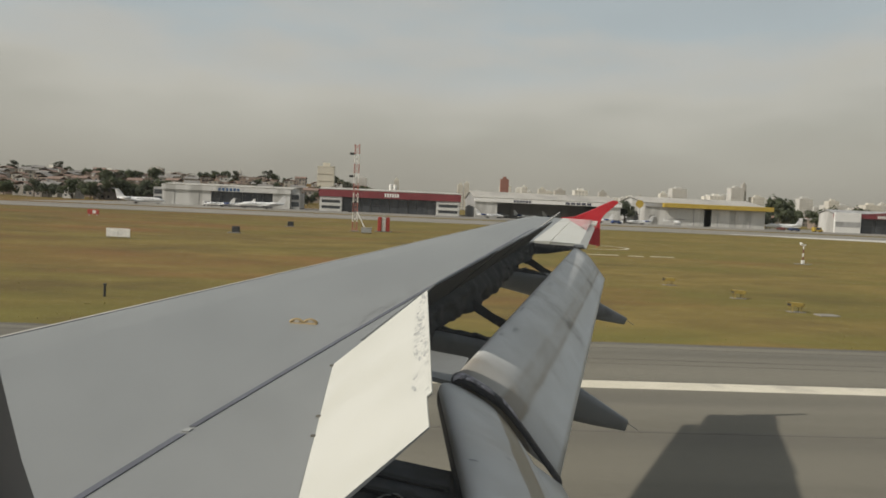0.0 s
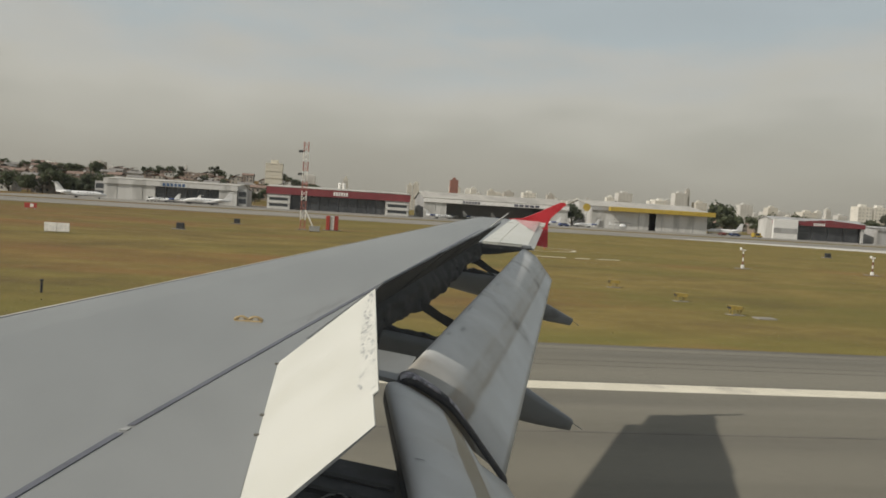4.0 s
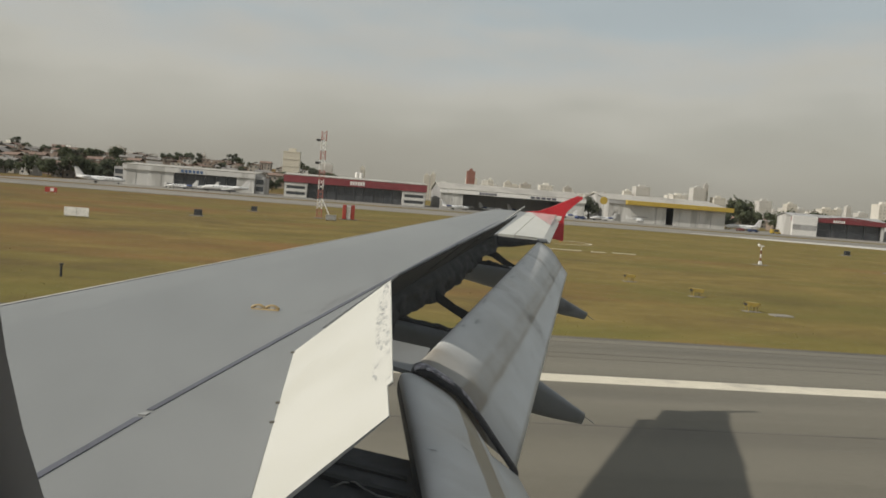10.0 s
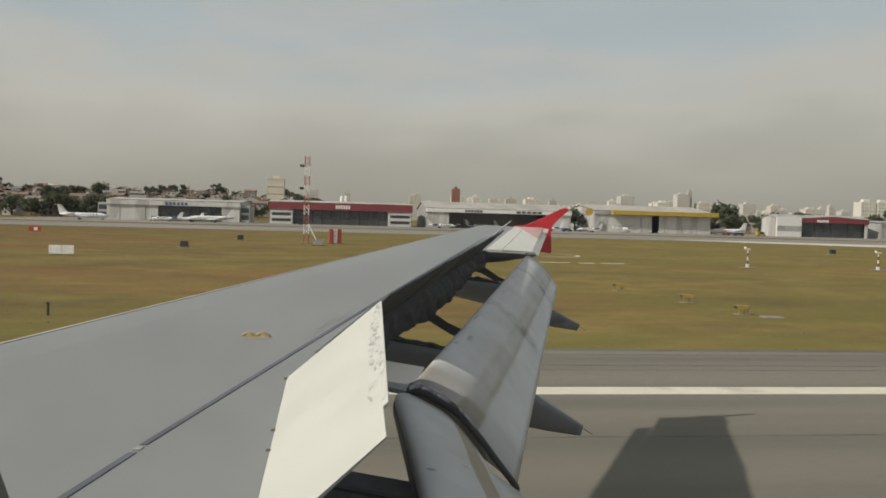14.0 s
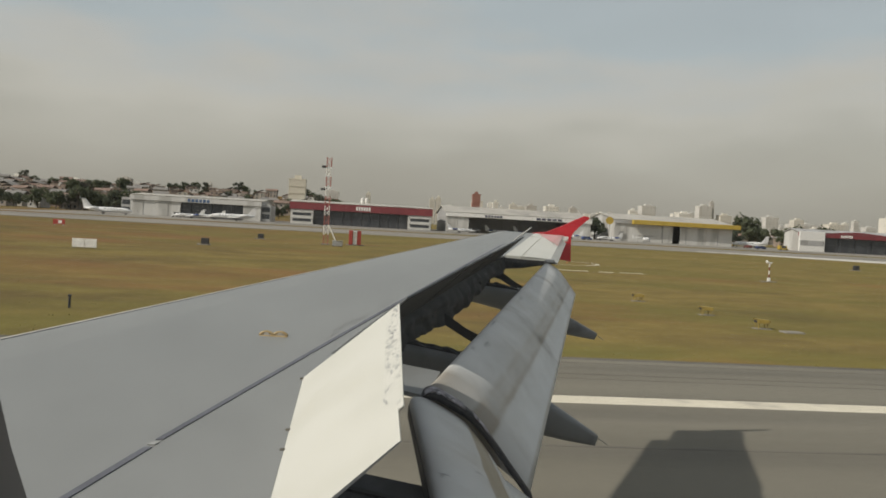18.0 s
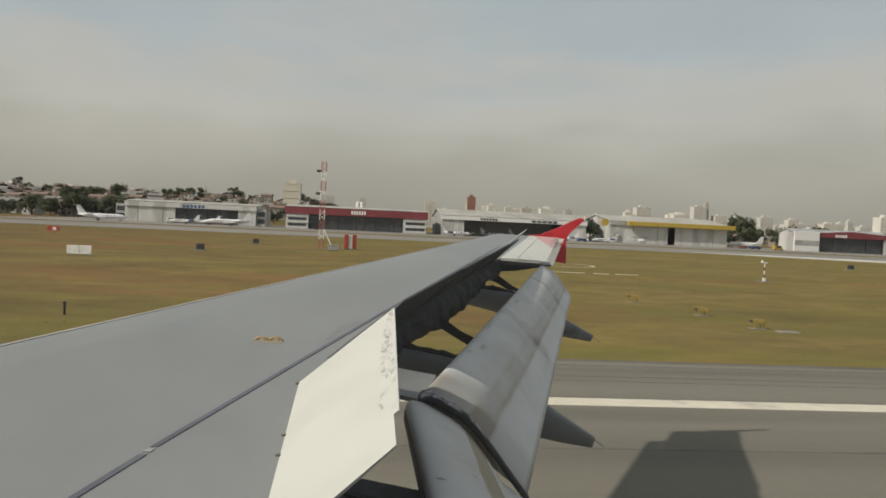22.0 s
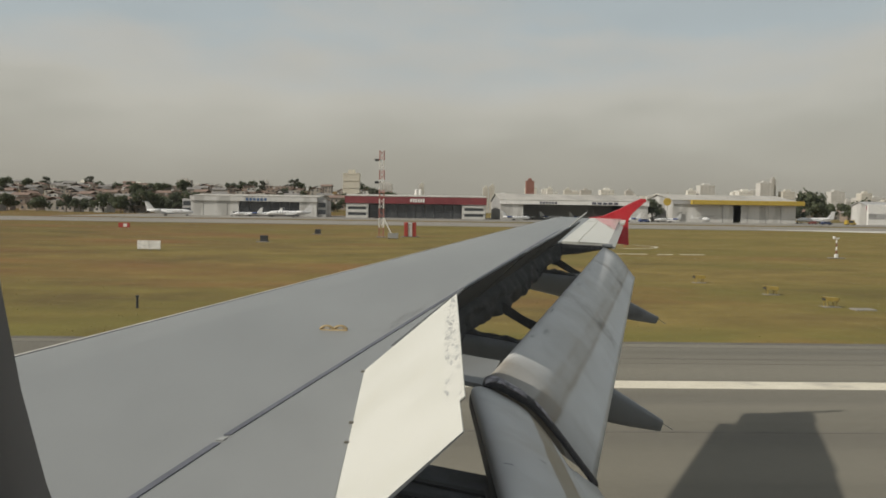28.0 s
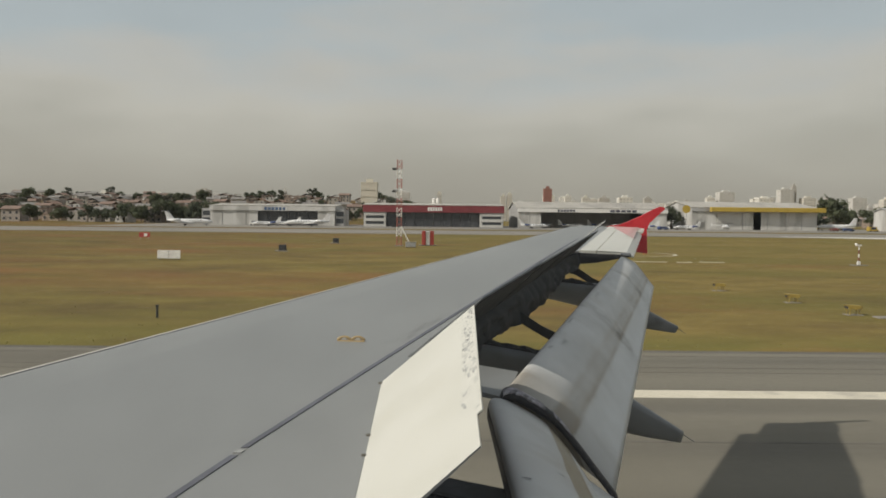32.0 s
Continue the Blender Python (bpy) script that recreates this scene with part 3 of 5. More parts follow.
wing_part("shroud_panel", loft([[at(s, -0.313, 0.0015), at(s, -0.15, 0.0015), at(s, 0.1, -0.015), at(s, x, -0.095), at(s, x - 0.005, -0.12), at(s, 0.1, -0.05), at(s, -0.31, -0.05)] for s, x in ((6.392, 0.45), (6.979, 0.592))]), WING, label="grey fixed panel between the spoilers")
# rear spar wall and bay under the spoilers
wall = []
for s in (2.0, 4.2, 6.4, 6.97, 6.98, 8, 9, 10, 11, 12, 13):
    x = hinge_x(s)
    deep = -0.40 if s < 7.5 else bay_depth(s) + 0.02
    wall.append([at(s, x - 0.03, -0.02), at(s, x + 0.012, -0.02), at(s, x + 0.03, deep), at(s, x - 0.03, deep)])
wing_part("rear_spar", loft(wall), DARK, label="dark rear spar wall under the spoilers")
# lower panel closing the bay, in one dark mottled colour
wing_part("bay_panel", loft([[(-0.36, ya, za), (0.36, yb, zb - 0.03), (0.36, yb, zb - 0.06), (-0.36, ya, za - 0.05)] for ya, za, yb, zb in ((0.3, 2.95, 0.3, 2.95), (4.2, 3.134, 3.9, 3.12))]), surface("bay_panel_tone", (0.036, 0.041, 0.044), (0.06, 0.065, 0.068), 6, 0.7, c=(0.025, 0.026, 0.027), c_scale=5), label="dark lower panel of the flap bay")
for back in (0.28, 0.5):
    wing_part("bay_rib", loft([[(x, y - back, z - 0.01), (x, y - back + 0.05, z - 0.008), (x, y - back + 0.05, z + 0.012), (x, y - back, z + 0.012)] for x, y, z in ((-0.34, 4.2, 3.12), (0.33, 3.9, 3.08))]), BAY)
wing_part("bay_hose", tube([(-0.02, 3.50, 3.085), (0.03, 3.53, 3.10), (0.085, 3.52, 3.107), (0.125, 3.465, 3.10), (0.19, 3.42, 3.085), (0.28, 3.41, 3.075)], 0.0042, 7), GREY_ROD, label="thin pale grey hose", smooth=True)


def spoiler(a, b, chord_a, chord_b, angle_a, notch=False):
    """A raised panel: hinge from a to b, rotated up about it, with thickness and a dark underside."""
    a, b = Vector(a), Vector(b)
    d = (b - a).normalized()
    aft = Vector((1, 0, 0)) - d * d.x
    aft.normalize()
    nrm = aft.cross(d)
    if nrm.z < 0:
        nrm = -nrm
    c, s = math.cos(radians(angle_a)), math.sin(radians(angle_a))
    out, up = aft * c + nrm * s, nrm * c - aft * s
    edge = [(a, 0.0), (b, 0.0), (b, chord_b)]
    if notch:
        m1, m2 = a.lerp(b, 0.18), a.lerp(b, 0.178)
        edge += [(m1, 0.667), (m2, 0.640)]
    edge += [(a.lerp(b, 0.033) if notch else a, chord_a)]
    topv = [p + out * k for p, k in edge]
    n = len(topv)
    tk = [(0.02 if notch else 0.055) if k < 0.01 else (0.006 if notch else 0.012) for p, k in edge]
    low = [p - up * t for p, t in zip(topv, tk)]
    shell = (topv + low, [tuple(range(n))] + [(i, i + n, (i + 1) % n + n, (i + 1) % n) for i in range(n)])
    ob = wing_part("spoiler", shell, WHITE, label="raised white spoiler panel")
    ob.data.materials.append(FAIRING)
    for q in ob.data.polygons:
        q.material_index = int(q.index in (1, n) if notch else q.index > 0)
    # inner face takes the bay's near-black colour
    mid = sum(low, Vector()) / n
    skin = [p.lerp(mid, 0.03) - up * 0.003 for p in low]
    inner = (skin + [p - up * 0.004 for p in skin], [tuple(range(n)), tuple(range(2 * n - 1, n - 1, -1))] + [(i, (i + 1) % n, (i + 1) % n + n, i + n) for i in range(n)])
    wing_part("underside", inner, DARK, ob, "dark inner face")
    return a, b, d, out, up, ob


a, b, d, out, up, first = spoiler((-0.308, 2.72, 3.207), (-0.315, 4.93, 3.404), 0.634, 0.744, 41.0, True)
# chipped paint along the trailing edge of the inboard panel
cr = random.Random(3)
cv, cf = [], []
knots = [(cr.betavariate(2.0, 1.2), cr.random()) for _ in range(22)]
for i in range(125):
    k, w = knots[cr.randrange(22)]
    k, w = min(0.99, max(0.0, k + cr.gauss(0, 0.05))), min(0.97, max(0.03, w + cr.gauss(0, 0.13)))
    p = a.lerp(b, 0.25 + 0.73 * k) + out * (0.57 + 0.09 * k + 0.075 * w) + up * 0.0014
    sz = 0.003 + 0.0115 * cr.random() ** 2.2
    q = len(cv)
    m = cr.randint(5, 7)
    for j in range(m):
        t = 2 * math.pi * j / m
        cv.append(p + d * math.cos(t) * sz * cr.uniform(1.6, 3.6) + out * math.sin(t) * sz * cr.uniform(0.4, 0.85))
    cf.append(tuple(range(q, q + m)))
tagged(wing_part("chipped_paint", (cv, cf), CHIP, first, "grey chipped paint spots"), kind="stuff")
band = [a.lerp(b, k) + out * o + up * 0.0006 for k, o in ((0.20, 0.562), (0.985, 0.648), (0.985, 0.742), (0.20, 0.657))]
wing_part("wear_band", (band, [(0, 1, 2, 3)]), surface("worn_white_paint", (0.58, 0.57, 0.505), (0.62, 0.605, 0.54), 6, 0.5, c=(0.42, 0.415, 0.375), c_scale=16, c_edge=(0.55, 0.72)), first, "greyed strip by the trailing edge")
for k in (0.05, 0.46, 0.58, 0.985):
    p = a.lerp(b, k)
    wing_part("hinge_bracket", box(p.x - 0.018, p.x + 0.006, p.y - 0.009, p.y + 0.009, p.z - 0.02, p.z + 0.009, 0.003), TAR)
wing_part("hinge_slot", loft([[(-0.329, y, z + 0.0), (-0.322, y, z + 0.0), (-0.322, y, z + 0.003), (-0.329, y, z + 0.003)] for y, z in ((2.72, 3.205), (4.93, 3.40))]), LINE)
for s0, s1, c0, c1, ang in ((7.0, 8.985, 0.69, 0.65, 41.0), (9.0, 10.47, 0.65, 0.60, 40.5), (10.49, 11.9, 0.60, 0.56, 40.0), (11.92, 13.0, 0.56, 0.52, 39.5)):
    f2 = lambda s: -0.11 + (s - 7.18) * 0.3535
    spoiler(at(s0, f2(s0)), at(s1, f2(s1)), c0, c1, ang)

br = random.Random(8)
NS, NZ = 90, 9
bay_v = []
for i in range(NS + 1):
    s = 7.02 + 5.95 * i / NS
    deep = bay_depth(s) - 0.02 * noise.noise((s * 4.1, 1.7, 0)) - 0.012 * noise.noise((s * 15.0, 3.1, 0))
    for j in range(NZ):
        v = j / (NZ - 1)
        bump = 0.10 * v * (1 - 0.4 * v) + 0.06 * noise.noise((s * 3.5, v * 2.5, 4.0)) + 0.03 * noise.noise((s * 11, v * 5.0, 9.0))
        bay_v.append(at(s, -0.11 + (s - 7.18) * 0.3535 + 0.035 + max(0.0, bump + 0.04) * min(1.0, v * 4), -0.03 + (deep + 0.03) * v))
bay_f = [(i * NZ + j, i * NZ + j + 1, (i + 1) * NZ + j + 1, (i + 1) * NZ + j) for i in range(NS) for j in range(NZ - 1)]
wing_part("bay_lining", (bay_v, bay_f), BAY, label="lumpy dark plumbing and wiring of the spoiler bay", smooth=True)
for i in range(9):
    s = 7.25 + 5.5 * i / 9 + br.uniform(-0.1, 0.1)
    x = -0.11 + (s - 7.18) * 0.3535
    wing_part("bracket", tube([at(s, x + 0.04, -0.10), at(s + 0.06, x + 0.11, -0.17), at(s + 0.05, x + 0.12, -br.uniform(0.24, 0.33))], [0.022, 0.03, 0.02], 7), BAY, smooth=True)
# flaps
UPPER = [(-0.02, -0.075), (-0.005, -0.02), (0.03, 0.0), (0.08, -0.008), (0.15, -0.042), (0.31, -0.146), (0.46, -0.318), (0.58, -0.474), (0.71, -0.64)]
def rounded(pts, n=3):
    """Cubic spline through the profile, n steps a span."""
    res = []
    for i in range(len(pts) - 1):
        a, b, c, d = pts[max(0, i - 1)], pts[i], pts[i + 1], pts[min(len(pts) - 1, i + 2)]
        for j in range(n):
            t = j / n
            res.append(tuple(0.5 * (2 * b[k] + (c[k] - a[k]) * t + (2 * a[k] - 5 * b[k] + 4 * c[k] - d[k]) * t * t + (3 * b[k] - a[k] - 3 * c[k] + d[k]) * t ** 3) for k in (0, 1)))
    return res + [pts[-1]]


UPPER = rounded(UPPER)
INNER = rounded([(-0.02, -0.085), (-0.010, -0.03), (0.02, -0.012), (0.07, -0.02), (0.14, -0.055), (0.288, -0.155), (0.42, -0.32), (0.53, -0.5), (0.64, -0.70)])
LOWER = [(0.70, -0.64), (0.52, -0.50), (0.33, -0.35), (0.15, -0.24), (0.03, -0.18), (-0.02, -0.13)]


def flap(nose_a, nose_b, ka, kb, n=14, wide=1.0, drift=0.0, start=0.0, top=UPPER):
    rings = []
    for i in range(n + 1):
        t = i / n
        p, k = Vector(nose_a).lerp(Vector(nose_b), t), ka + (kb - ka) * t
        rings.append([(p.x + u * k * wide, p.y, p.z + w * k) for u, w in top + LOWER])
    shape = loft(rings)
    ob = wing_part("flap", shape, FLAP, label="lowered grey flap with tan dirt streaks", smooth=False)
    u = [i / (len(top) - 1) for i in range(len(top))] + [0.98, 0.75, 0.5, 0.3, 0.1, 0.02]
    attr = ob.data.attributes.new("chord", "FLOAT", "POINT")
    attr.data.foreach_set("value", [u[i % len(u)] + drift * (p[1] - start) for i, p in enumerate(shape[0])])
    along = ob.data.attributes.new("span", "FLOAT", "POINT")
    along.data.foreach_set("value", [(i // len(u)) / n if ka != kb else 1.6 for i in range(len(shape[0]))])
    for q in ob.data.polygons:
        q.use_smooth = len(q.vertices) == 4
    return ob


outer = flap((0.44, 4.95, 3.355), (2.70, 11.55, 3.92), 1.0, 0.69, drift=-0.022, start=5.6)
inner = flap((0.36, 0.4, 3.25), (0.36, 4.87, 3.335), 1.0, 1.0, wide=1.12, drift=-0.03, start=4.3, top=INNER)
seal = []
for u, w in UPPER:
    seal.append([(0.44 + u - 0.004, y, 3.355 + w + dz) for y, dz in ((4.868, -0.052), (4.868, -0.004), (4.892, 0.012), (4.96, 0.014), (4.985, -0.004))])
wing_part("end_seal", loft(seal), SEAL, outer, "black rubber end seal", True)
# scuffs on the face of the seal, deepest near the nose
for u0, u1, drop in ((3, 7, 0.030), (7, 11, 0.022), (11, 14, 0.026), (15, 17, 0.014)):
    sc = []
    for j, (u, w) in enumerate(UPPER[u0:u1 + 1]):
        low = 0.006 - 0.6 * drop * (0.45 + 0.55 * abs(noise.noise((u * 31.0, 2.0, 0.0)) * 2))
        sc.append([(0.44 + u - 0.003, y, 3.355 + w + dz) for y, dz in ((4.866, low), (4.866, 0.004), (4.892, 0.0165), (4.962, 0.0185), (4.99, 0.006))])
    wing_part("scuff_mark", loft(sc, False), SCUFF, outer, "pale scuffed edge")
nose = [[(0.36 + u - 0.004, y, zz + w + 0.002) for u, w in ((-0.022, -0.13), (-0.022, -0.10), (-0.021, -0.075), (-0.017, -0.055))] for y, zz in ((0.4, 3.25), (4.87, 3.325))]
wing_part("nose_seal", loft(nose, False), SEAL, inner)
# joints across the outer flap
for t, w in ((0.43, 0.003), (0.80, 0.003)):
    p, k = Vector((0.44, 4.95, 3.355)).lerp(Vector((2.70, 11.55, 3.92)), t), 1 - 0.31 * t
    wing_part("flap_joint", loft([[(p.x + u * k, p.y - w, p.z + v * k + 0.002), (p.x + u * k, p.y + w, p.z + v * k + 0.004)] for u, v in UPPER[3:]], False), SMUDGE, outer)
# small dark marks on the flaps
def upper_z(u, top=UPPER):
    for (a, za), (b, zb) in zip(top, top[1:]):
        if a <= u <= b:
            return za + (zb - za) * (u - a) / (b - a)
    return 0.0


for u, y, r in ((0.045, 3.43, 0.019), (0.225, 3.74, 0.014), (0.2, 2.9, 0.015)):
    z = 3.25 + 0.085 * (y - 0.4) / 4.47
    pts = [(0.36 + (u + k * r) * 1.12, z + upper_z(u + k * r, INNER) + 0.006) for k in (-1, 0, 1)]
    wing_part("stain", loft([[(x, y - 0.003 - 0.002 * i, zz), (x, y + 0.004, zz)] for i, (x, zz) in enumerate(pts)], False), SEAL, inner)


def fairing(s, front, knee, tip, deep, width):
    """A canoe fairing under the wing, drooped with the flap; tip is its top and its foot at the blunt end, deep the keel's line."""
    y = s - 1.45
    (tx, tz), (bx, bz) = tip
    rows = [(front[0], front[0], front[1] + 0.03, front[1] - 0.03, 0.03)]
    for k, w in ((0.35, 0.8), (0.75, 1.0), (1.0, 1.0)):
        x = front[0] + (knee[0] - front[0]) * k
        rows.append((x, x, front[1] + 0.03 + (knee[1] - front[1] - 0.03) * k, front[1] - 0.05 + (knee[1] - deep - front[1] + 0.05) * k, width * w))
    for k, w in ((0.35, 0.88), (0.7, 0.66), (0.95, 0.42), (1.0, 0.3)):
        low = knee[1] - deep + (bz - knee[1] + deep) * k ** 0.45
        rows.append((knee[0] + (tx - knee[0]) * k, knee[0] + (bx - knee[0]) * k, knee[1] + (tz - knee[1]) * k, low, width * w))
    rings = []
    for xa, xb, top, low, w in rows:
        ring = []
        for j in range(20):
            t = 2 * math.pi * j / 20
            c, q = math.cos(t), math.sin(t)
            v = 0.5 + 0.5 * abs(q) ** 0.55 * (1 if q > 0 else -1)
            ring.append((xb + (xa - xb) * v, y + w * abs(c) ** 0.75 * (1 if c > 0 else -1) * (0.72 + 0.28 * v), low + (top - low) * v))
        rings.append(ring)
    ob = wing_part("flap_track_fairing", loft(rings), FAIRING, label="dark grey flap track fairing", smooth=True)
    wing_part("static_wick", tube([(tx - 0.02, y, tz - 0.02), (tx + 0.10, y, tz - 0.095)], 0.004, 6), FAIRING, ob)
    return ob


fairing(8.6, (-0.7, 3.50), (1.2, 3.20), ((2.258, 2.53), (2.232, 2.425)), 0.45, 0.17)
fairing(12.0, (0.3, 3.72), (2.15, 3.60), ((3.242, 3.038), (3.202, 2.945)), 0.36, 0.14)
# ragged dark carriages on top of the fairings, where the flap tracks run
for y, x0, x1, z0, z1, seed in ((7.15, 0.22, 1.02, 3.40, 3.245, 2.0), (10.55, 1.32, 2.12, 3.76, 3.60, 7.0)):
    rows = []
    for i in range(17):
        x, z = x0 + (x1 - x0) * i / 16, z0 + (z1 - z0) * i / 16
        z += 0.03 * noise.noise((x * 9.0, seed, 0.0)) + 0.02 * noise.noise((x * 23.0, seed, 5.0)) - 0.05 * max(0.0, 1 - i / 4)
        rows.append([(x, y - 0.10, z - 0.22), (x, y - 0.10, z - 0.02), (x, y - 0.05, z), (x, y + 0.06, z - 0.01), (x, y + 0.10, z - 0.22)])
    wing_part("track_carriage", loft(rows), DARK, label="ragged dark flap carriage")
fairing(4.9, (-1.6, 2.75), (0.6, 2.66), ((1.55, 2.20), (1.5, 2.1)), 0.34, 0.15)
for s in (9.7, 12.95):
    x, z = -0.11 + (s - 7.18) * 0.3535, top_z(s)
    rings = [[(px, s - 1.45 + dy, pz + dz) for dy, dz in ((-0.035, -h), (0.035, -h), (0.035, h), (-0.035, h))] for px, pz, h in ((x - 0.02, z - 0.20, 0.10), (x + 0.10, z - 0.27, 0.06), (x + 0.34, z - 0.42, 0.05), (x + 0.62, z - 0.56, 0.06))]
    wing_part("track_arm", loft(rings), DARK)

# aileron, tip and fence
ail, cove = [], []
for s in (13.05, 14.5, 16.15):
    h, t = hinge_x(s) + 0.01, trail_x(s)
    m = h + 0.32 * (t - h)
    cove.append([at(s, h, 0.012), at(s, m - 0.012, 0.008), at(s, m - 0.012, -0.05), at(s, h, -0.06)])
    ail.append([at(s, m, 0.008), at(s, (m + t) / 2, -0.002), at(s, t - 0.10, -0.012), at(s, t, -0.075), at(s, t, -0.09), at(s, (m + t) / 2, -0.06), at(s, m, -0.06)])
aileron = wing_part("aileron", loft(ail), WHITE, label="white aileron")
wing_part("end_edge", loft([[(x, y - 0.012, z), (x, y - 0.004, z)] for x, y, z in ail[0]], False), FAIRING, aileron)
ribx = [(hinge_x(13.02) - 0.05, -0.02, -0.19), (hinge_x(13.02) + 0.25, -0.035, -0.17), (trail_x(13.02) - 0.03, -0.05, -0.075)]
wing_part("end_rib", loft([[at(13.035, x, t), at(13.06, x, t), at(13.06, x, q), at(13.035, x, q)] for x, t, q in ribx]), DARK, label="dark end rib below the aileron")
wing_part("aileron_cove", loft(cove), WHITE, label="white panel ahead of the aileron")
tip = [[at(s, hinge_x(s) + 0.015, 0.014), at(s, trail_x(s) + 0.02, -0.02), at(s, trail_x(s) + 0.02, -0.05), at(s, hinge_x(s), -0.14)] for s in (16.2, 16.88)]
tip_ob = wing_part("wing_tip", loft(tip), WHITE, label="white tip with red teeth towards the fence")
patch_v, patch_f = [], []
for i in range(10):
    s1 = 14.95 + 1.92 * i / 9
    for j in range(6):
        lo = 0.86 - 0.74 * (i / 9)
        k = lo + (0.87 - lo) * j / 5
        patch_v.append(at(s1, hinge_x(s1) + (trail_x(s1) - hinge_x(s1)) * k, 0.018 - 0.022 * k))
patch_f = [(6 * i + j, 6 * i + j + 1, 6 * i + j + 7, 6 * i + j + 6) for i in range(9) for j in range(5)]
wing_part("red_swoosh", (patch_v, patch_f), TOOTH, tip_ob, "faded red paint patch with a ragged edge")
for i in range(8):
    s1 = 15.15 + 0.22 * i
    x1 = hinge_x(s1) + (trail_x(s1) - hinge_x(s1)) * 0.80
    wing_part("paint_tooth", ([at(s1, x1 - 0.12, 0.0065), at(s1 + 0.05, x1 + 0.08, 0.003), at(s1 + 0.13, x1 + 0.08, 0.003)], [(0, 1, 2)]), WHITE, tip_ob)
fpts = [(3.35, 4.345), (3.62, 4.375), (3.95, 4.52), (4.22, 4.66), (4.36, 4.725), (4.45, 4.72), (4.47, 4.68), (4.30, 4.53), (4.17, 4.40), (4.12, 4.28), (4.14, 3.81), (3.92, 3.84), (3.70, 4.08), (3.4, 4.25)]
fence_v = [(x, 15.50, z) for x, z in fpts] + [(x, 15.56, z) for x, z in fpts]
nf = len(fpts)
wing_part("wingtip_fence", (fence_v, [tuple(range(nf)), tuple(range(2 * nf - 1, nf - 1, -1))] + [(i, i + nf, (i + 1) % nf + nf, (i + 1) % nf) for i in range(nf)]), RED, label="bright red wingtip fence")
wing_part("flap_rod", tube([at(13.2, 2.19, 0.16), at(13.2, 2.35, 0.30), at(13.2, 2.51, 0.43)], [0.014, 0.016, 0.008], 6), GREY_ROD, label="thin grey rod")
wing_part("flap_end_fitting", box(2.70, 2.84, 11.52, 11.6, 3.92, 3.97, 0.01), FAIRING)

# fuselage shell with the window's opening
ff, fv = [], []
FX = [-14, -13.2, -11.5, -9, -6, -3, -0.45, 0.45, 3, 6, 9, 13, 17, 20]
FR = [0.25, 0.95, 1.65, 1.95, 1.975, 1.975, 1.975, 1.975, 1.975, 1.975, 1.975, 1.75, 1.1, 0.4]
NA = 48
for x, r in zip(FX, FR):
    for j in range(NA):
        t = 2 * math.pi * j / NA
        fv.append((x, -1.68 + r * math.cos(t), 3.95 + r * math.sin(t) + (1.975 - r) * (0.35 if x > 0 else -0.15)))
for i in range(len(FX) - 1):
    for j in range(NA):
        if FX[i] == -0.45 and j in (0, 1, 2, 3):
            continue
        if j == 21 and -6 <= FX[i] <= 6:  # unseen open band in place of the far window row, added to let daylight in
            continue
        q = (j + 1) % NA
        ff.append((i * NA + j, i * NA + q, (i + 1) * NA + q, (i + 1) * NA + j))
ff += [tuple(range(NA)), tuple(range((len(FX) - 1) * NA, len(FX) * NA))]
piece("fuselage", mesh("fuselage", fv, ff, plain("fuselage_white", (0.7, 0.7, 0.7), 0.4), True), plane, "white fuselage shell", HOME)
# cabin side panel with the rounded window
WX, WZ, HA, HB = 0.0535, 4.418, 0.13, 0.185


def oval(y, k, n=64):
    p = []
    for j in range(n):
        t = 2 * math.pi * j / n
        c, s = math.cos(t), math.sin(t)
        e = 2 / 2.5
        dz = HB * k * abs(s) ** e * (1 if s > 0 else -1)
        p.append((WX + HA * k * abs(c) ** e * (1 if c > 0 else -1) - 0.05 * dz, y, WZ + dz))
    return p


def square(y, n=64):
    p = []
    for j in range(n):
        t = 2 * math.pi * j / n
        c, s = math.cos(t), math.sin(t)
        k = 1 / max(abs(c), abs(s))
        p.append((0.0 + 0.6 * c * k, y, 4.35 + 0.55 * s * k))
    return p


lining = loft([oval(0.155, 1.12), oval(0.165, 1.03), oval(0.18, 1.0), oval(0.205, 1.2), oval(0.25, 1.62), square(0.27)], True, False)
piece("window_surround", mesh("window_surround", *lining, CABIN, True), plane, "dark plastic window surround", HOME)
piece("side_panel", mesh("side_panel", *loft([square(0.155), oval(0.155, 1.12)], True, False), PANEL), plane, "dim beige cabin side panel", HOME)
pane = piece("window_pane", mesh("window_pane", *loft([oval(0.160, 1.06), oval(0.163, 1.06)]), PANE), plane, "clear acrylic pane with a faint dust film", HOME)
pane.visible_shadow = False
# landing gear, to stand on
for gx, gy in ((0.9, 2.1), (0.9, -5.46), (-11.2, -1.68)):
    leg = piece("landing_gear", mesh("landing_gear", *tube([(gx, gy, 0.55), (gx, gy, 2.7)], 0.11, 10), METAL), plane, "", HOME)
    for dy in (-0.46, 0.24):
        piece("wheel", mesh("wheel", *tube([(gx, gy + dy, 0.56), (gx, gy + dy + 0.04, 0.56), (gx, gy + dy + 0.18, 0.56), (gx, gy + dy + 0.22, 0.56)], [0.48, 0.56, 0.56, 0.48], 24), TYRE), leg)

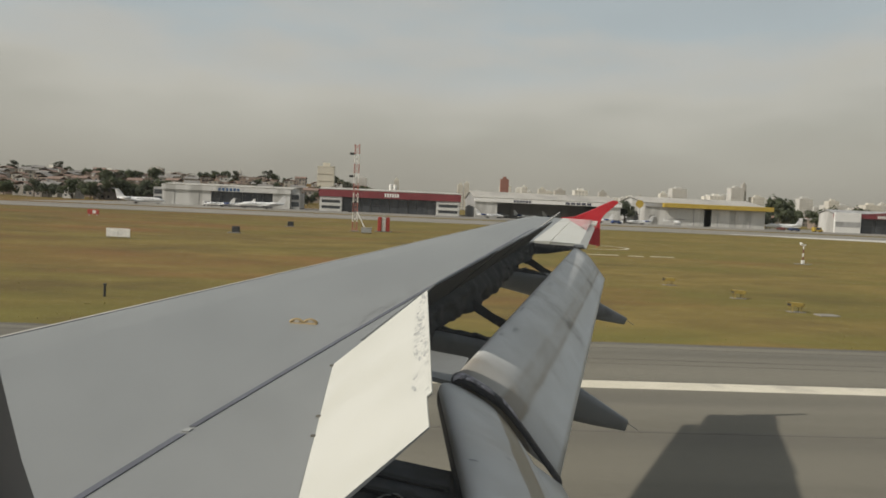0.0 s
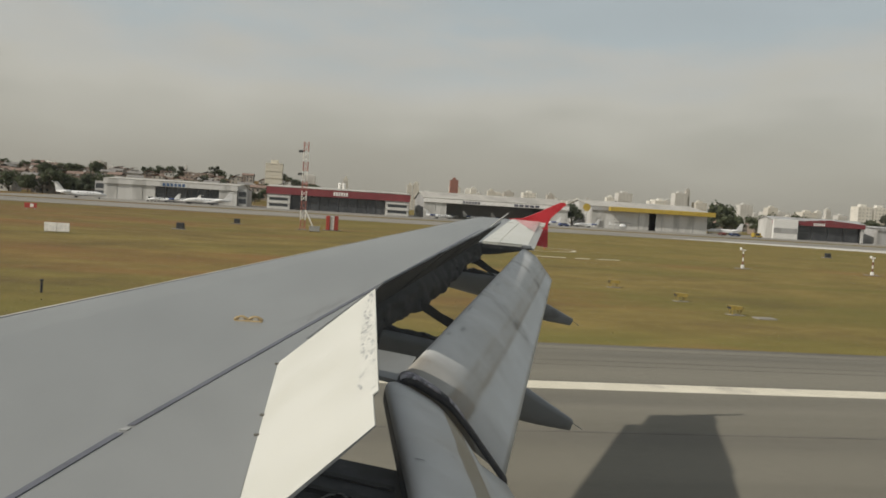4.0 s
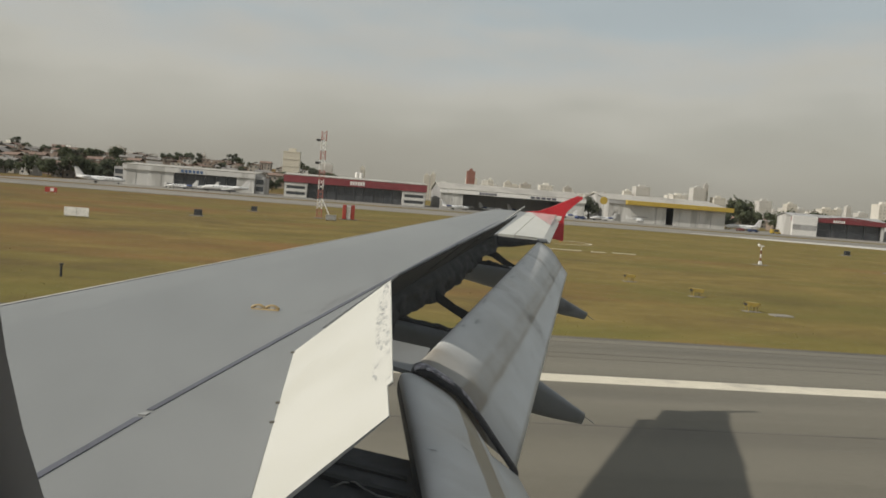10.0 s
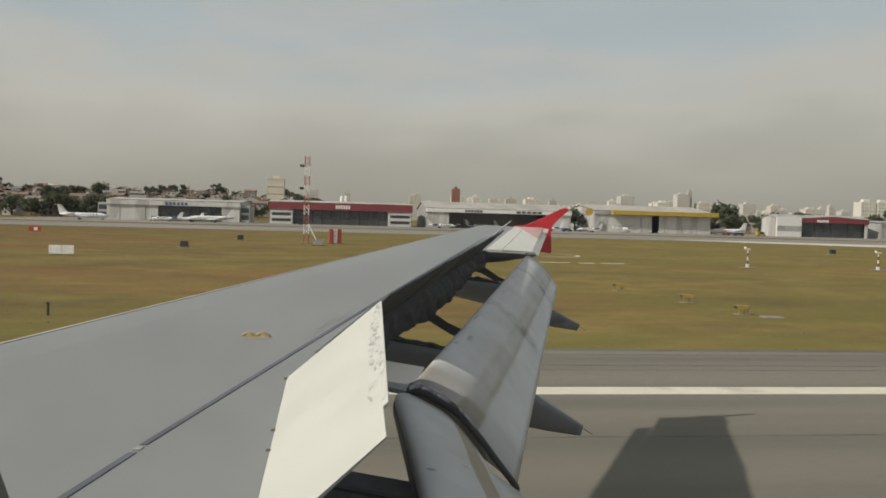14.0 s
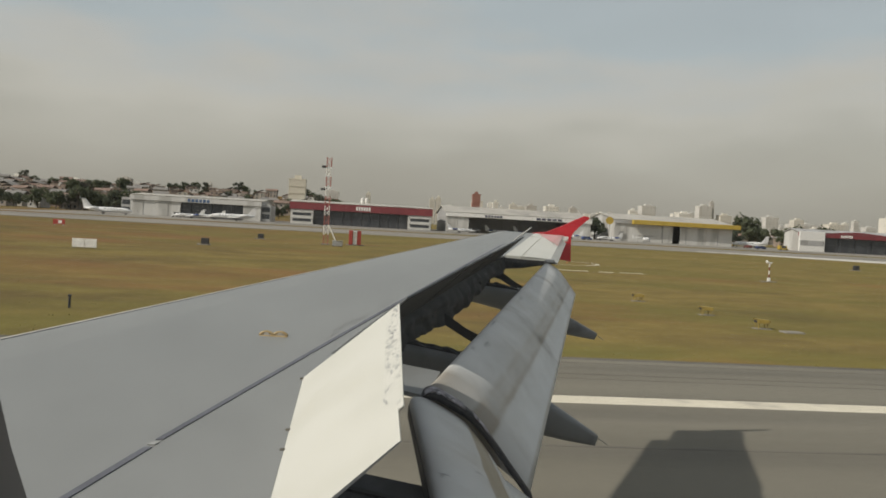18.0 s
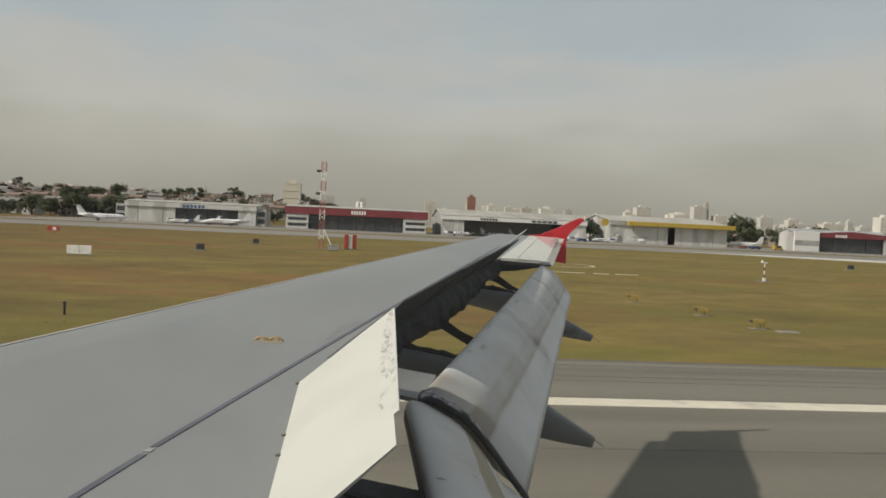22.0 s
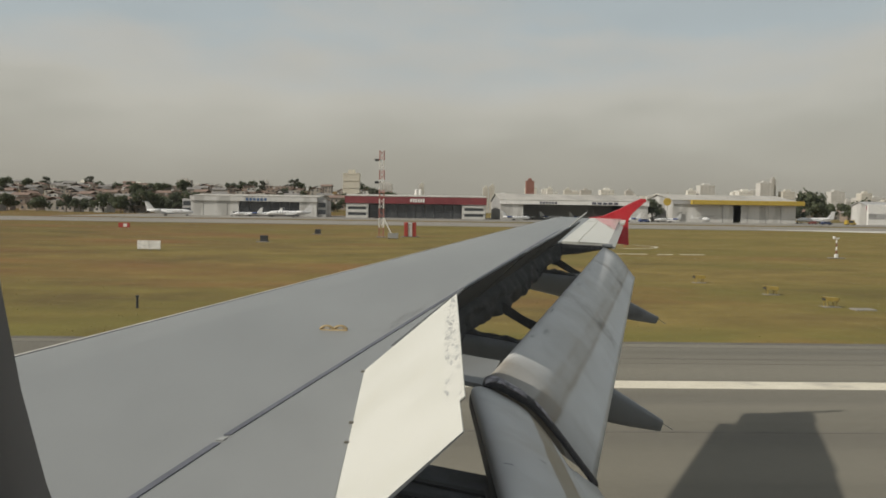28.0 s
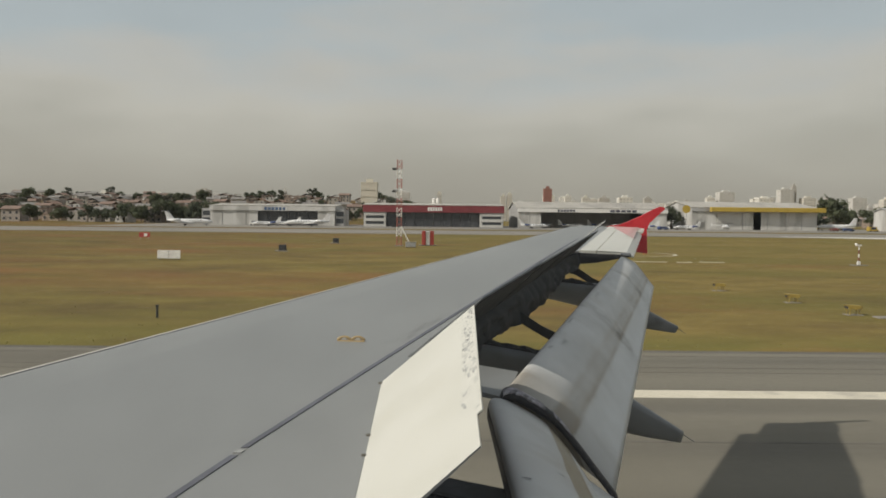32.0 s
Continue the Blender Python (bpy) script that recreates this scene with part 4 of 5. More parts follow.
# ---- airfield furniture ----
SIGN_RED = plain("sign_red", (0.36, 0.045, 0.03), 0.6)
BLACKISH = plain("dull_black", (0.03, 0.03, 0.03), 0.7)
GALV = plain("galvanised_steel", (0.4, 0.4, 0.39), 0.5, 0.5)
CLAD_YEL = surface("yellow_cladding", (0.42, 0.29, 0.04), (0.47, 0.33, 0.055), 0.4, 0.55)
ORANGE = plain("signal_orange", (0.62, 0.14, 0.05), 0.6)


def on_ground(x, y):
    return (x, y, ground_z(x, y))


def lamp_post(x, y, h, group="field markers"):
    """A small white post on a base plate with a hooded head."""
    ob = thing("marker_post", on_ground(x, y), "red and white marker post on a pale concrete base", "marker post", group)
    block("base", APRON, ob, -0.75, 0.75, -0.45, 0.45, 0, 0.07, cut=0.02)
    block("cabinet", SIGN_WHITE, ob, -0.15, 0.15, -0.12, 0.12, 0.06, h * 0.2, cut=0.02)
    for k in range(4):
        z0, z1 = h * (0.2 + 0.175 * k), h * (0.2 + 0.175 * (k + 1))
        piece("pole_section", mesh("pole_section", *tube([(0, 0, z0), (0, 0, z1)], 0.07, 8), SIGN_WHITE if k % 2 else POST_RED), ob)
    block("head", SIGN_WHITE, ob, -0.34, 0.26, -0.1, 0.1, h * 0.9, h * 0.96, cut=0.03)
    piece("lamp", mesh("lamp", *tube([(-0.26, -0.14, h * 0.96), (-0.26, 0.14, h * 1.0)], [0.09, 0.11], 10), SIGN_WHITE), ob)
    return ob


POST_RED = plain("weathered_post_red", (0.16, 0.05, 0.035), 0.7)
for x, y, h in ((43.3, 80.9, 2.2), (58.6, 81.0, 2.1), (64.4, 79.0, 2.2), (71.0, 78.0, 2.0)):
    lamp_post(x, y, h)
can = thing("marker_drum", on_ground(61.2, 80.2), "small white marker drum standing in the grass", "marker")
piece("drum", mesh("drum", *tube([(0, 0, 0.05), (0, 0, 0.85), (0, 0, 0.92)], [0.2, 0.2, 0.12], 16), SIGN_WHITE), can)
piece("foot", mesh("foot", *tube([(0, 0, -0.05), (0, 0, 0.05)], 0.3, 16), APRON), can)
for x, y in ((-19.2, 100), (-16.4, 131), (84, 128)):
    ob = thing("junction_box", on_ground(x, y), "small black junction box in the grass", "junction box", "junction boxes")
    block("case", BLACKISH, ob, -0.45, 0.45, -0.3, 0.3, 0, 0.85, cut=0.05)
    block("plinth", APRON, ob, -0.9, 0.6, -0.5, 0.5, 0, 0.12, cut=0.02)
for x, y in ((-52.7, 144.5), (-118, 168)):
    ob = thing("taxi_sign", on_ground(x, y), "red taxiway guidance sign with a white panel", "sign", "taxi signs")
    block("panel", SIGN_RED, ob, -1.0, 1.0, -0.08, 0.08, 0.3, 1.15, cut=0.03)
    block("marking", SIGN_WHITE, ob, -0.1, 0.5, -0.088, -0.078, 0.45, 1.0)
    for dx in (-0.7, 0.7):
        block("leg", GALV, ob, dx - 0.04, dx + 0.04, -0.04, 0.04, 0, 0.32)

pole = thing("wind_pole", on_ground(26.4, 100.5), "thin orange and white pole inside a painted ring", "pole")
for i in range(6):
    piece("section", mesh("section", *tube([(0, 0, i * 0.45), (0, 0, i * 0.45 + 0.45)], 0.045, 8), ORANGE if i % 2 == 0 else SIGN_WHITE), pole)
block("head", SIGN_WHITE, pole, -0.2, 0.2, -0.1, 0.1, 2.7, 2.8, cut=0.02)
ring_v = []
for j in range(64):
    a = 2 * math.pi * j / 64
    for r in (5.55, 5.95):
        x, y = 24.8 + r * math.cos(a), 101.5 + r * math.sin(a)
        ring_v.append((x, y, ground_z(x, y) + 0.03))
tagged(new("ground_ring", mesh("ground_ring", ring_v, [(2 * j, 2 * j + 1, (2 * j + 3) % 128, (2 * j + 2) % 128) for j in range(64)], STRIPE)), "white painted ring on the grass", "marking", kind="structure")

for x0, x1, y in ((20.8, 24.4, 83.6), (25.4, 27.0, 83.2), (28.0, 30.6, 83.8)):
    tagged(new("ground_dash", mesh("ground_dash", *box(x0, x1, y, y + 0.35, ground_z(x0, y) - 0.1, ground_z(x0, y) + 0.04), STRIPE)), "faded painted dash on the grass", "marking", kind="structure")

notice = thing("notice_board", on_ground(-26.5, 79.3), "white two-panel board on short posts in the grass", "board")
for x in (-1.13, 0.02):
    block("panel", SIGN_WHITE, notice, x, x + 1.11, -0.05, 0.05, 0.12, 0.95, cut=0.015)
for x in (-0.95, 0.0, 0.95):
    block("post", GALV, notice, x - 0.03, x + 0.03, 0.052, 0.11, 0.0, 0.9)
stake = thing("marker_stake", on_ground(-12.2, 35.0), "short dark stake standing in the grass", "stake")
piece("shaft", mesh("shaft", *tube([(0, 0, -0.1), (0, 0, 0.5)], [0.06, 0.05], 8), BLACKISH), stake)
block("cap", BLACKISH, stake, -0.07, 0.07, -0.07, 0.07, 0.5, 0.56, cut=0.01)

# yellow approach light units on short legs
UNIT = surface("signal_yellow", (0.34, 0.245, 0.05), (0.40, 0.29, 0.065), 3, 0.7, c=(0.22, 0.16, 0.05), c_scale=4)
for x, y in ((18.2, 50.7), (19.8, 43.8), (20.3, 38.3)):
    ob = thing("approach_light", on_ground(x, y), "yellow box-shaped approach light on short legs", "airfield light", "approach lights")
    body = [[(-0.34, w, 0.30), (-0.34, w, 0.46), (-0.39, w, 0.50), (0.31, w, 0.47), (0.35, w, 0.43), (0.31, w, 0.28)] for w in (-0.23, 0.23)]
    piece("housing", mesh("housing", *loft(body), UNIT), ob)
    block("lens_slot", BLACKISH, ob, -0.352, -0.342, -0.19, 0.19, 0.32, 0.43, label="dark lens slot")
    for lx in (-0.24, 0.22):
        for ly in (-0.16, 0.16):
            block("leg", UNIT, ob, lx - 0.02, lx + 0.02, ly - 0.02, ly + 0.02, 0.0, 0.31)
    block("footing", APRON, ob, -0.4, 0.4, -0.28, 0.28, -0.1, 0.03)
lid = thing("manhole_slab", on_ground(21.3, 37.2), "pale concrete cover slab in the grass", "slab")
block("cover", APRON, lid, -0.5, 0.5, -0.35, 0.35, -0.1, 0.06, cut=0.02)

# chequered equipment cabinet and its lattice mast
hut = thing("antenna_cabinet", on_ground(-1.2, 125), "red and white striped equipment cabinet", "cabinet")
for i, m in enumerate((SIGN_RED, SIGN_WHITE, SIGN_RED)):
    block("stripe_panel", m, hut, -0.95 + i * 0.64, -0.95 + i * 0.64 + 0.6, -0.8 + 0.1 * (i == 1), 0.8, 0.1, 2.3 - 0.15 * (i == 1), cut=0.04)
block("plinth", APRON, hut, -1.4, 1.4, -1.1, 1.1, -0.1, 0.1, cut=0.02)
box_c = thing("equipment_box", on_ground(-3.6, 116), "pale grey equipment box on the grass", "equipment box")
block("case", GALV, box_c, -0.75, 0.75, -0.4, 0.4, 0.1, 0.8, cut=0.04)
block("lid", GALV, box_c, -0.8, 0.8, -0.45, 0.45, 0.8, 0.86, cut=0.02)
for dx in (-0.6, 0.6):
    block("foot", BLACKISH, box_c, dx - 0.08, dx + 0.08, -0.3, 0.3, 0, 0.1)


def lattice(place, h, w, label):
    """A slim straight mast of two faces, painted in red and white lengths, with brackets and a prop at its foot."""
    ob = thing("lattice_mast", place, label, "mast")
    n = 9
    for i in range(n):
        z0, z1 = h * i / n, h * (i + 1) / n
        m = SIGN_WHITE if i % 2 else MAST_RED
        for dx, dy in ((-1, -1), (1, -1), (1, 1), (-1, 1)):
            piece("leg", mesh("leg", *tube([(dx * w / 2, dy * w / 2, z0), (dx * w / 2, dy * w / 2, z1)], 0.055, 6), m), ob)
        for (ax, ay), (bx, by) in (((-1, -1), (1, -1)), ((1, -1), (1, 1)), ((1, 1), (-1, 1)), ((-1, 1), (-1, -1))):
            zm = (z0 + z1) / 2
            for a, b in ((z0, zm), (zm, z1)):
                piece("brace", mesh("brace", *tube([(ax * w / 2, ay * w / 2, a), (bx * w / 2, by * w / 2, b)], 0.035, 5), m), ob)
    for z in (2.9, 8.2, 11.6):
        block("bracket", BLACKISH, ob, -w / 2 - 0.75, -w / 2 + 0.1, -0.15, 0.15, z, z + 0.35, cut=0.04)
    piece("prop", mesh("prop", *tube([(w / 2, -w / 2, 3.0), (w / 2 + 1.5, -w / 2 - 0.3, 0.0)], 0.09, 6), SIGN_WHITE), ob)
    block("footing", APRON, ob, -w, w, -w, w, -0.1, 0.12, cut=0.02)
    return ob


# mast red greyed: distance haze is put into the paint colour
MAST_RED = plain("mast_red", (0.36, 0.12, 0.09), 0.7)
lattice(on_ground(-5.6, 122), 13.2, 0.7, "tall slim red and white lattice mast by the striped cabinet")

# ---- hangars ----
CLAD_WHITE = surface("white_cladding", (0.53, 0.515, 0.475), (0.60, 0.585, 0.545), 0.25, 0.6, c=(0.4, 0.385, 0.35), c_scale=0.15, stretch=(1, 1, 0.3))
CLAD_GREY = surface("grey_cladding", (0.36, 0.35, 0.33), (0.43, 0.42, 0.4), 0.3, 0.6, c=(0.3, 0.29, 0.27), c_scale=0.2, stretch=(1, 1, 0.3))
CLAD_RED = surface("maroon_cladding", (0.18, 0.034, 0.038), (0.22, 0.042, 0.046), 0.3, 0.55)
ROOF_PALE = surface("pale_metal_roof", (0.42, 0.385, 0.325), (0.49, 0.455, 0.39), 0.15, 0.5, c=(0.36, 0.33, 0.28), c_scale=0.1, stretch=(1, 0.3, 1))
# hall walls lightened; haze over the dark openings is put into this colour
INSIDE = plain("hangar_inside", (0.46, 0.455, 0.45), 0.8)
GLASSY = plain("dark_window", (0.06, 0.065, 0.07), 0.2)
SMOKED = surface("smoked_glazing", (0.05, 0.053, 0.058), (0.085, 0.088, 0.092), 0.25, 0.25, stretch=(1, 1, 0.4))
MULLION = plain("dark_mullion", (0.12, 0.12, 0.125), 0.5)
LETTER_BLUE = plain("blue_sign_bars", (0.05, 0.10, 0.2), 0.5)
LETTER = plain("sign_bars", (0.08, 0.08, 0.1), 0.6)
HY = 347.0
HZ = ground_z(0, HY)


def hangar(name, label, x0, x1, h, depth, front, roof_m, fascia_m, fascia_h, openings, sign=None, side_m=None, arch=1.2, glazed=False):
    """A hangar: walls round a dark hall, doors between openings, a fascia and a low pitched roof."""
    w = x1 - x0
    ob = thing(name, (x0, HY, HZ), label, "hangar")
    side = side_m or front
    block("side_wall", side, ob, 0, 0.4, 0.4, depth, 0, h)
    block("side_wall", side, ob, w - 0.4, w, 0.4, depth, 0, h)
    block("rear_wall", side, ob, 0.4, w - 0.4, depth - 0.4, depth, 0, h)
    block("floor", APRON, ob, 0.4, w - 0.4, 0.5, depth - 0.5, 0.0, 0.1)
    oh = h - fascia_h
    last = 0.0
    for a, b in list(openings) + [(w, w)]:
        if a - last > 0.2:
            n = max(1, round((a - last) / 5.5))
            for i in range(n):
                u0, u1 = last + (a - last) * i / n, last + (a - last) * (i + 1) / n
                block("door_leaf", front, ob, u0 + 0.04, u1 - 0.04, 0.0 + 0.12 * (i % 2), 0.35 + 0.12 * (i % 2), 0.05, oh - 0.02)
        last = b
    block("fascia", fascia_m, ob, -0.3, w + 0.3, -0.6, 0.4, oh, h, cut=0.08)
    prof = [(-0.5, h + 0.003), (depth / 2, h + arch), (depth + 0.5, h + 0.003), (depth + 0.5, h + 0.25), (depth / 2, h + arch + 0.25), (-0.7, h + 0.25)]
    piece("roof", mesh("roof", *loft([[(x, a, b) for a, b in prof] for x in (-0.6, w + 0.6)]), roof_m), ob)
    for x in (0.0, w - 0.3):
        piece("gable_wall", mesh("gable_wall", *loft([[(u, 0.45, h - 0.02), (u, depth / 2, h - 0.02), (u, depth - 0.05, h - 0.02), (u, depth / 2, h + arch * 0.985)] for u in (x, x + 0.3)]), side), ob)
    n = int(w / 7)
    for i in range(1, n):
        block("roof_rib", roof_m, ob, w * i / n - 0.08, w * i / n + 0.08, -0.72, -0.5, h + 0.02, h + 0.34)
    for a, b in openings:
        k = max(1, int((b - a) / 8))
        for i in range(1, k):
            x = a + (b - a) * i / k
            block("inner_post", CLAD_GREY, ob, x - 0.15, x + 0.15, depth * 0.4, depth * 0.4 + 0.3, 0.1, oh)
        if glazed:
            n = max(2, round((b - a) / 4.2))
            for i in range(n):
                u0, u1 = a + (b - a) * i / n, a + (b - a) * (i + 1) / n
                leaf = block("glazed_leaf", SMOKED, ob, u0 + 0.06, u1 - 0.06, 1.1 + 0.2 * (i % 2), 1.2 + 0.2 * (i % 2), 0.12, oh)
                for z in (0.12, oh * 0.5, oh - 0.15):
                    piece("rail", mesh("rail", *box(u0 + 0.07, u1 - 0.07, 1.02 + 0.2 * (i % 2), 1.098 + 0.2 * (i % 2), z, z + 0.14), MULLION), leaf)
        else:
            block("inner_wall", INSIDE, ob, a, b, depth * 0.45, depth * 0.45 + 0.3, 0.1, oh)
    if sign:
        a, b, z0, z1, m = sign
        n = 6
        for i in range(n):
            u0, u1 = a + (b - a) * i / n, a + (b - a) * (i + 0.72) / n
            block("sign_bar", m, ob, u0, u1, -0.66, -0.604, z0, z1)
    return ob


def annex(ob, x0, x1, z1, m, rows=2):
    """A low office block with strip windows, in front of a hangar's corner."""
    body = block("office", m, ob, x0, x1, -2.0, 0.0, 0, z1, cut=0.05)
    for i in range(rows):
        z = z1 * (0.2 + 0.45 * i)
        piece("window", mesh("window", *box(x0 + 0.8, x1 - 0.8, -2.05, -1.98, z, z + z1 * 0.2), GLASSY), body)
        piece("ledge", mesh("ledge", *box(x0 - 0.1, x1 + 0.1, -2.3, -1.95, z + z1 * 0.24, z + z1 * 0.31), m), body)


white_h = hangar("hangar", "white hangar with a wide smoked-glass front", -98, -44, 8.4, 42, CLAD_WHITE, ROOF_PALE, CLAD_WHITE, 2.0, [(20.5, 46.5)], (23.5, 33, 6.7, 7.9, LETTER_BLUE), glazed=True)
for x0 in (-4.0, 54.2):
    w = block("lean_to", CLAD_GREY, white_h, x0, x0 + 3.8, 1.0, 20, 0, 7.2, cut=0.05)
    for z in (1.2, 4.2):
        piece("window", mesh("window", *box(x0 + 0.3, x0 + 3.5, 0.94, 1.03, z, z + 2.0), GLASSY), w)
red_h = hangar("hangar", "hangar with a maroon fascia and dark open front", -31.5, 29.5, 9.3, 45, CLAD_GREY, ROOF_PALE, CLAD_RED, 3.0, [(10, 50.5)], (28, 34.5, 7.0, 8.6, SIGN_WHITE), glazed=True)
annex(red_h, 0.4, 9.8, 5.6, CLAD_WHITE)
annex(red_h, 50.8, 60.6, 5.6, CLAD_WHITE)
pale_h = hangar("hangar", "hangar with a cream roof, white fascia and dark open front", 36, 101, 8.6, 45, CLAD_WHITE, ROOF_PALE, SIGN_WHITE, 1.7, [(10, 54)], (17, 25, 7.2, 8.2, LETTER), CLAD_GREY, 3.2)
for i in range(5):
    block("sign_bar", LETTER, pale_h, 40 + i * 2.4, 41.9 + i * 2.4, -0.66, -0.604, 7.2, 8.2)
yel_h = hangar("hangar", "pale grey hangar with sliding doors and a yellow canopy", 112, 167, 9.6, 45, CLAD_WHITE, ROOF_PALE, CLAD_GREY, 1.6, [(27, 30.3)], None, None, 3.0)
block("canopy", CLAD_YEL, yel_h, 7.5, 57.5, -3.0, -0.62, 7.9, 9.9, cut=0.15)
for x in (22, 33, 41, 48):
    block("door_joint", CLAD_GREY, yel_h, x, x + 0.35, -0.1, 0.1, 0.1, 7.8)
mar_h = hangar("hangar", "hangar with a white side block and maroon gable", 199, 245, 8.6, 13, CLAD_WHITE, CLAD_GREY, CLAD_RED, 1.9, [(12, 44.5)], (20, 26, 7.0, 8.2, SIGN_WHITE), CLAD_WHITE, 1.6, glazed=True)
block("side_block", SIGN_WHITE, mar_h, -0.5, 11.7, -1.6, -0.62, 0, 9.1, cut=0.06, label="bright white front block")
block("stripe", CLAD_GREY, mar_h, -0.2, 11.4, -1.66, -1.604, 2.6, 5.0)
ridge = mesh("ridge_cap", *loft([[(x, y, z) for y, z in ((-0.66, 8.55), (-0.3, 8.55), (-0.3, zt), (-0.66, zt))] for x, zt in ((11.75, 8.75), (28, 9.9), (46.2, 8.75))]), CLAD_RED)
piece("gable_fascia", ridge, mar_h, "low maroon gable over the glazing")
hangar("hangar", "long dark open hangar with a grey roof", 252, 312, 7.6, 40, CLAD_GREY, CLAD_GREY, CLAD_GREY, 1.2, [(8, 29), (30, 52)], None, CLAD_GREY, 1.0)
hangar("hangar", "low open shed with a rusty red roof", 330, 385, 6.0, 30, CLAD_GREY, surface("rusty_roof", (0.3, 0.12, 0.07), (0.36, 0.17, 0.1), 0.3, 0.8), CLAD_GREY, 0.8, [(2, 53)], None, None, 2.0)
kiosk = thing("kiosk", on_ground(248, 318), "small white kiosk with dark windows", "kiosk")
block("wall", CLAD_WHITE, kiosk, -3, 3, -2, 2, 0, 3.0, cut=0.05)
block("roof", CLAD_WHITE, kiosk, -3.4, 3.4, -2.4, 2.4, 3.0, 3.3, cut=0.05)
for x in (-1.9, 0.7):
    block("window", GLASSY, kiosk, x, x + 1.2, -2.05, -1.97, 1.2, 2.2)
board = thing("sign_board", on_ground(108.5, 344), "plain yellow sign board on a white post", "sign board")
piece("post", mesh("post", *tube([(0, 0, 0), (0, 0, 7.4)], 0.16, 10), CLAD_WHITE), board)
piece("panel", mesh("panel", *tube([(0, -0.15, 8.9), (0, 0.15, 8.9)], 1.7, 20), CLAD_YEL), board)
tank = thing("roof_tank", (0, 372, HZ + 10.3), "white twin water tanks on the hangar roof", "water tank")
for x in (-1.0, 0.9):
    piece("tank", mesh("tank", *tube([(x, 0, -0.5), (x, 0, 2.8), (x, 0, 3.1)], [0.8, 0.8, 0.3], 16), SIGN_WHITE), tank)


# ---- parked aircraft and vehicles ----
JET = surface("jet_white_paint", (0.72, 0.71, 0.68), (0.78, 0.77, 0.75), 0.8, 0.3)
JET_BLUE = plain("jet_blue_paint", (0.05, 0.08, 0.2), 0.3)


def jet(length, stripe, label):
    """A business jet: tapered body, low swept wings, rear engines, T-tail; its nose points to +x."""
    ob = thing("business_jet", (0, 0, 0), label, "jet", "parked jets")
    L = length
    r = L * 0.052
    path = [(-L * 0.5, 0, r * 2.25), (-L * 0.3, 0, r * 2.0), (-L * 0.1, 0, r * 1.85), (L * 0.3, 0, r * 1.85), (L * 0.42, 0, r * 1.75), (L * 0.5, 0, r * 1.55)]
    piece("body", mesh("body", *tube(path, [r * 0.25, r * 0.8, r, r, r * 0.75, r * 0.15], 14), JET, True), ob)
    for sgn in (-1, 1):
        wv = [(L * 0.08, sgn * r * 0.7), (-L * 0.14, sgn * r * 0.7), (-L * 0.2, sgn * L * 0.46), (-L * 0.14, sgn * L * 0.46)]
        z0, z1 = r * 1.05, r * 1.05 + L * 0.02
        v = [(x, y, z0 if abs(y) < L * 0.2 else z1) for x, y in wv] + [(x, y, (z0 if abs(y) < L * 0.2 else z1) + 0.14) for x, y in wv]
        piece("wing", mesh("wing", v, [(0, 1, 2, 3), (7, 6, 5, 4), (0, 4, 5, 1), (1, 5, 6, 2), (2, 6, 7, 3), (3, 7, 4, 0)], JET), ob)
        piece("engine", mesh("engine", *tube([(-L * 0.36, sgn * r * 1.6, r * 2.35), (-L * 0.3, sgn * r * 1.6, r * 2.35), (-L * 0.18, sgn * r * 1.6, r * 2.35)], [r * 0.4, r * 0.55, r * 0.5], 12), stripe, True), ob)
        hv = [(-L * 0.46, 0), (-L * 0.53, 0), (-L * 0.56, sgn * L * 0.16), (-L * 0.52, sgn * L * 0.16)]
        z = r * 2.2 + L * 0.19
        piece("tailplane", mesh("tailplane", [(x, y, z) for x, y in hv] + [(x, y, z + 0.12) for x, y in hv], [(0, 1, 2, 3), (7, 6, 5, 4), (0, 4, 5, 1), (1, 5, 6, 2), (2, 6, 7, 3), (3, 7, 4, 0)], JET), ob)
    fv2 = [(-L * 0.32, r * 2.6), (-L * 0.5, r * 2.4), (-L * 0.54, r * 2.2 + L * 0.19), (-L * 0.46, r * 2.2 + L * 0.19)]
    piece("fin", mesh("fin", [(x, -0.1, z) for x, z in fv2] + [(x, 0.1, z) for x, z in fv2], [(0, 1, 2, 3), (7, 6, 5, 4), (0, 4, 5, 1), (1, 5, 6, 2), (2, 6, 7, 3), (3, 7, 4, 0)], JET), ob)
    for sgn in (-1, 1):
        for i in range(6):
            x = L * (0.24 - 0.06 * i)
            block("window", GLASSY, ob, x, x + 0.32, sgn * r * 0.97 - 0.05, sgn * r * 0.97 + 0.05, r * 2.0, r * 2.0 + 0.35)
    block("windscreen", GLASSY, ob, L * 0.40, L * 0.435, -r * 0.5, r * 0.5, r * 2.1, r * 2.45)
    for x, y in ((L * 0.36, 0), (-L * 0.1, r * 1.2), (-L * 0.1, -r * 1.2)):
        g = piece("gear", mesh("gear", *tube([(x, y, 0.3), (x, y, r * 1.3)], 0.07, 6), GALV), ob)
        piece("wheel", mesh("wheel", *tube([(x, y - 0.12, 0.32), (x, y + 0.12, 0.32)], 0.32, 12), TYRE), g)
    return ob


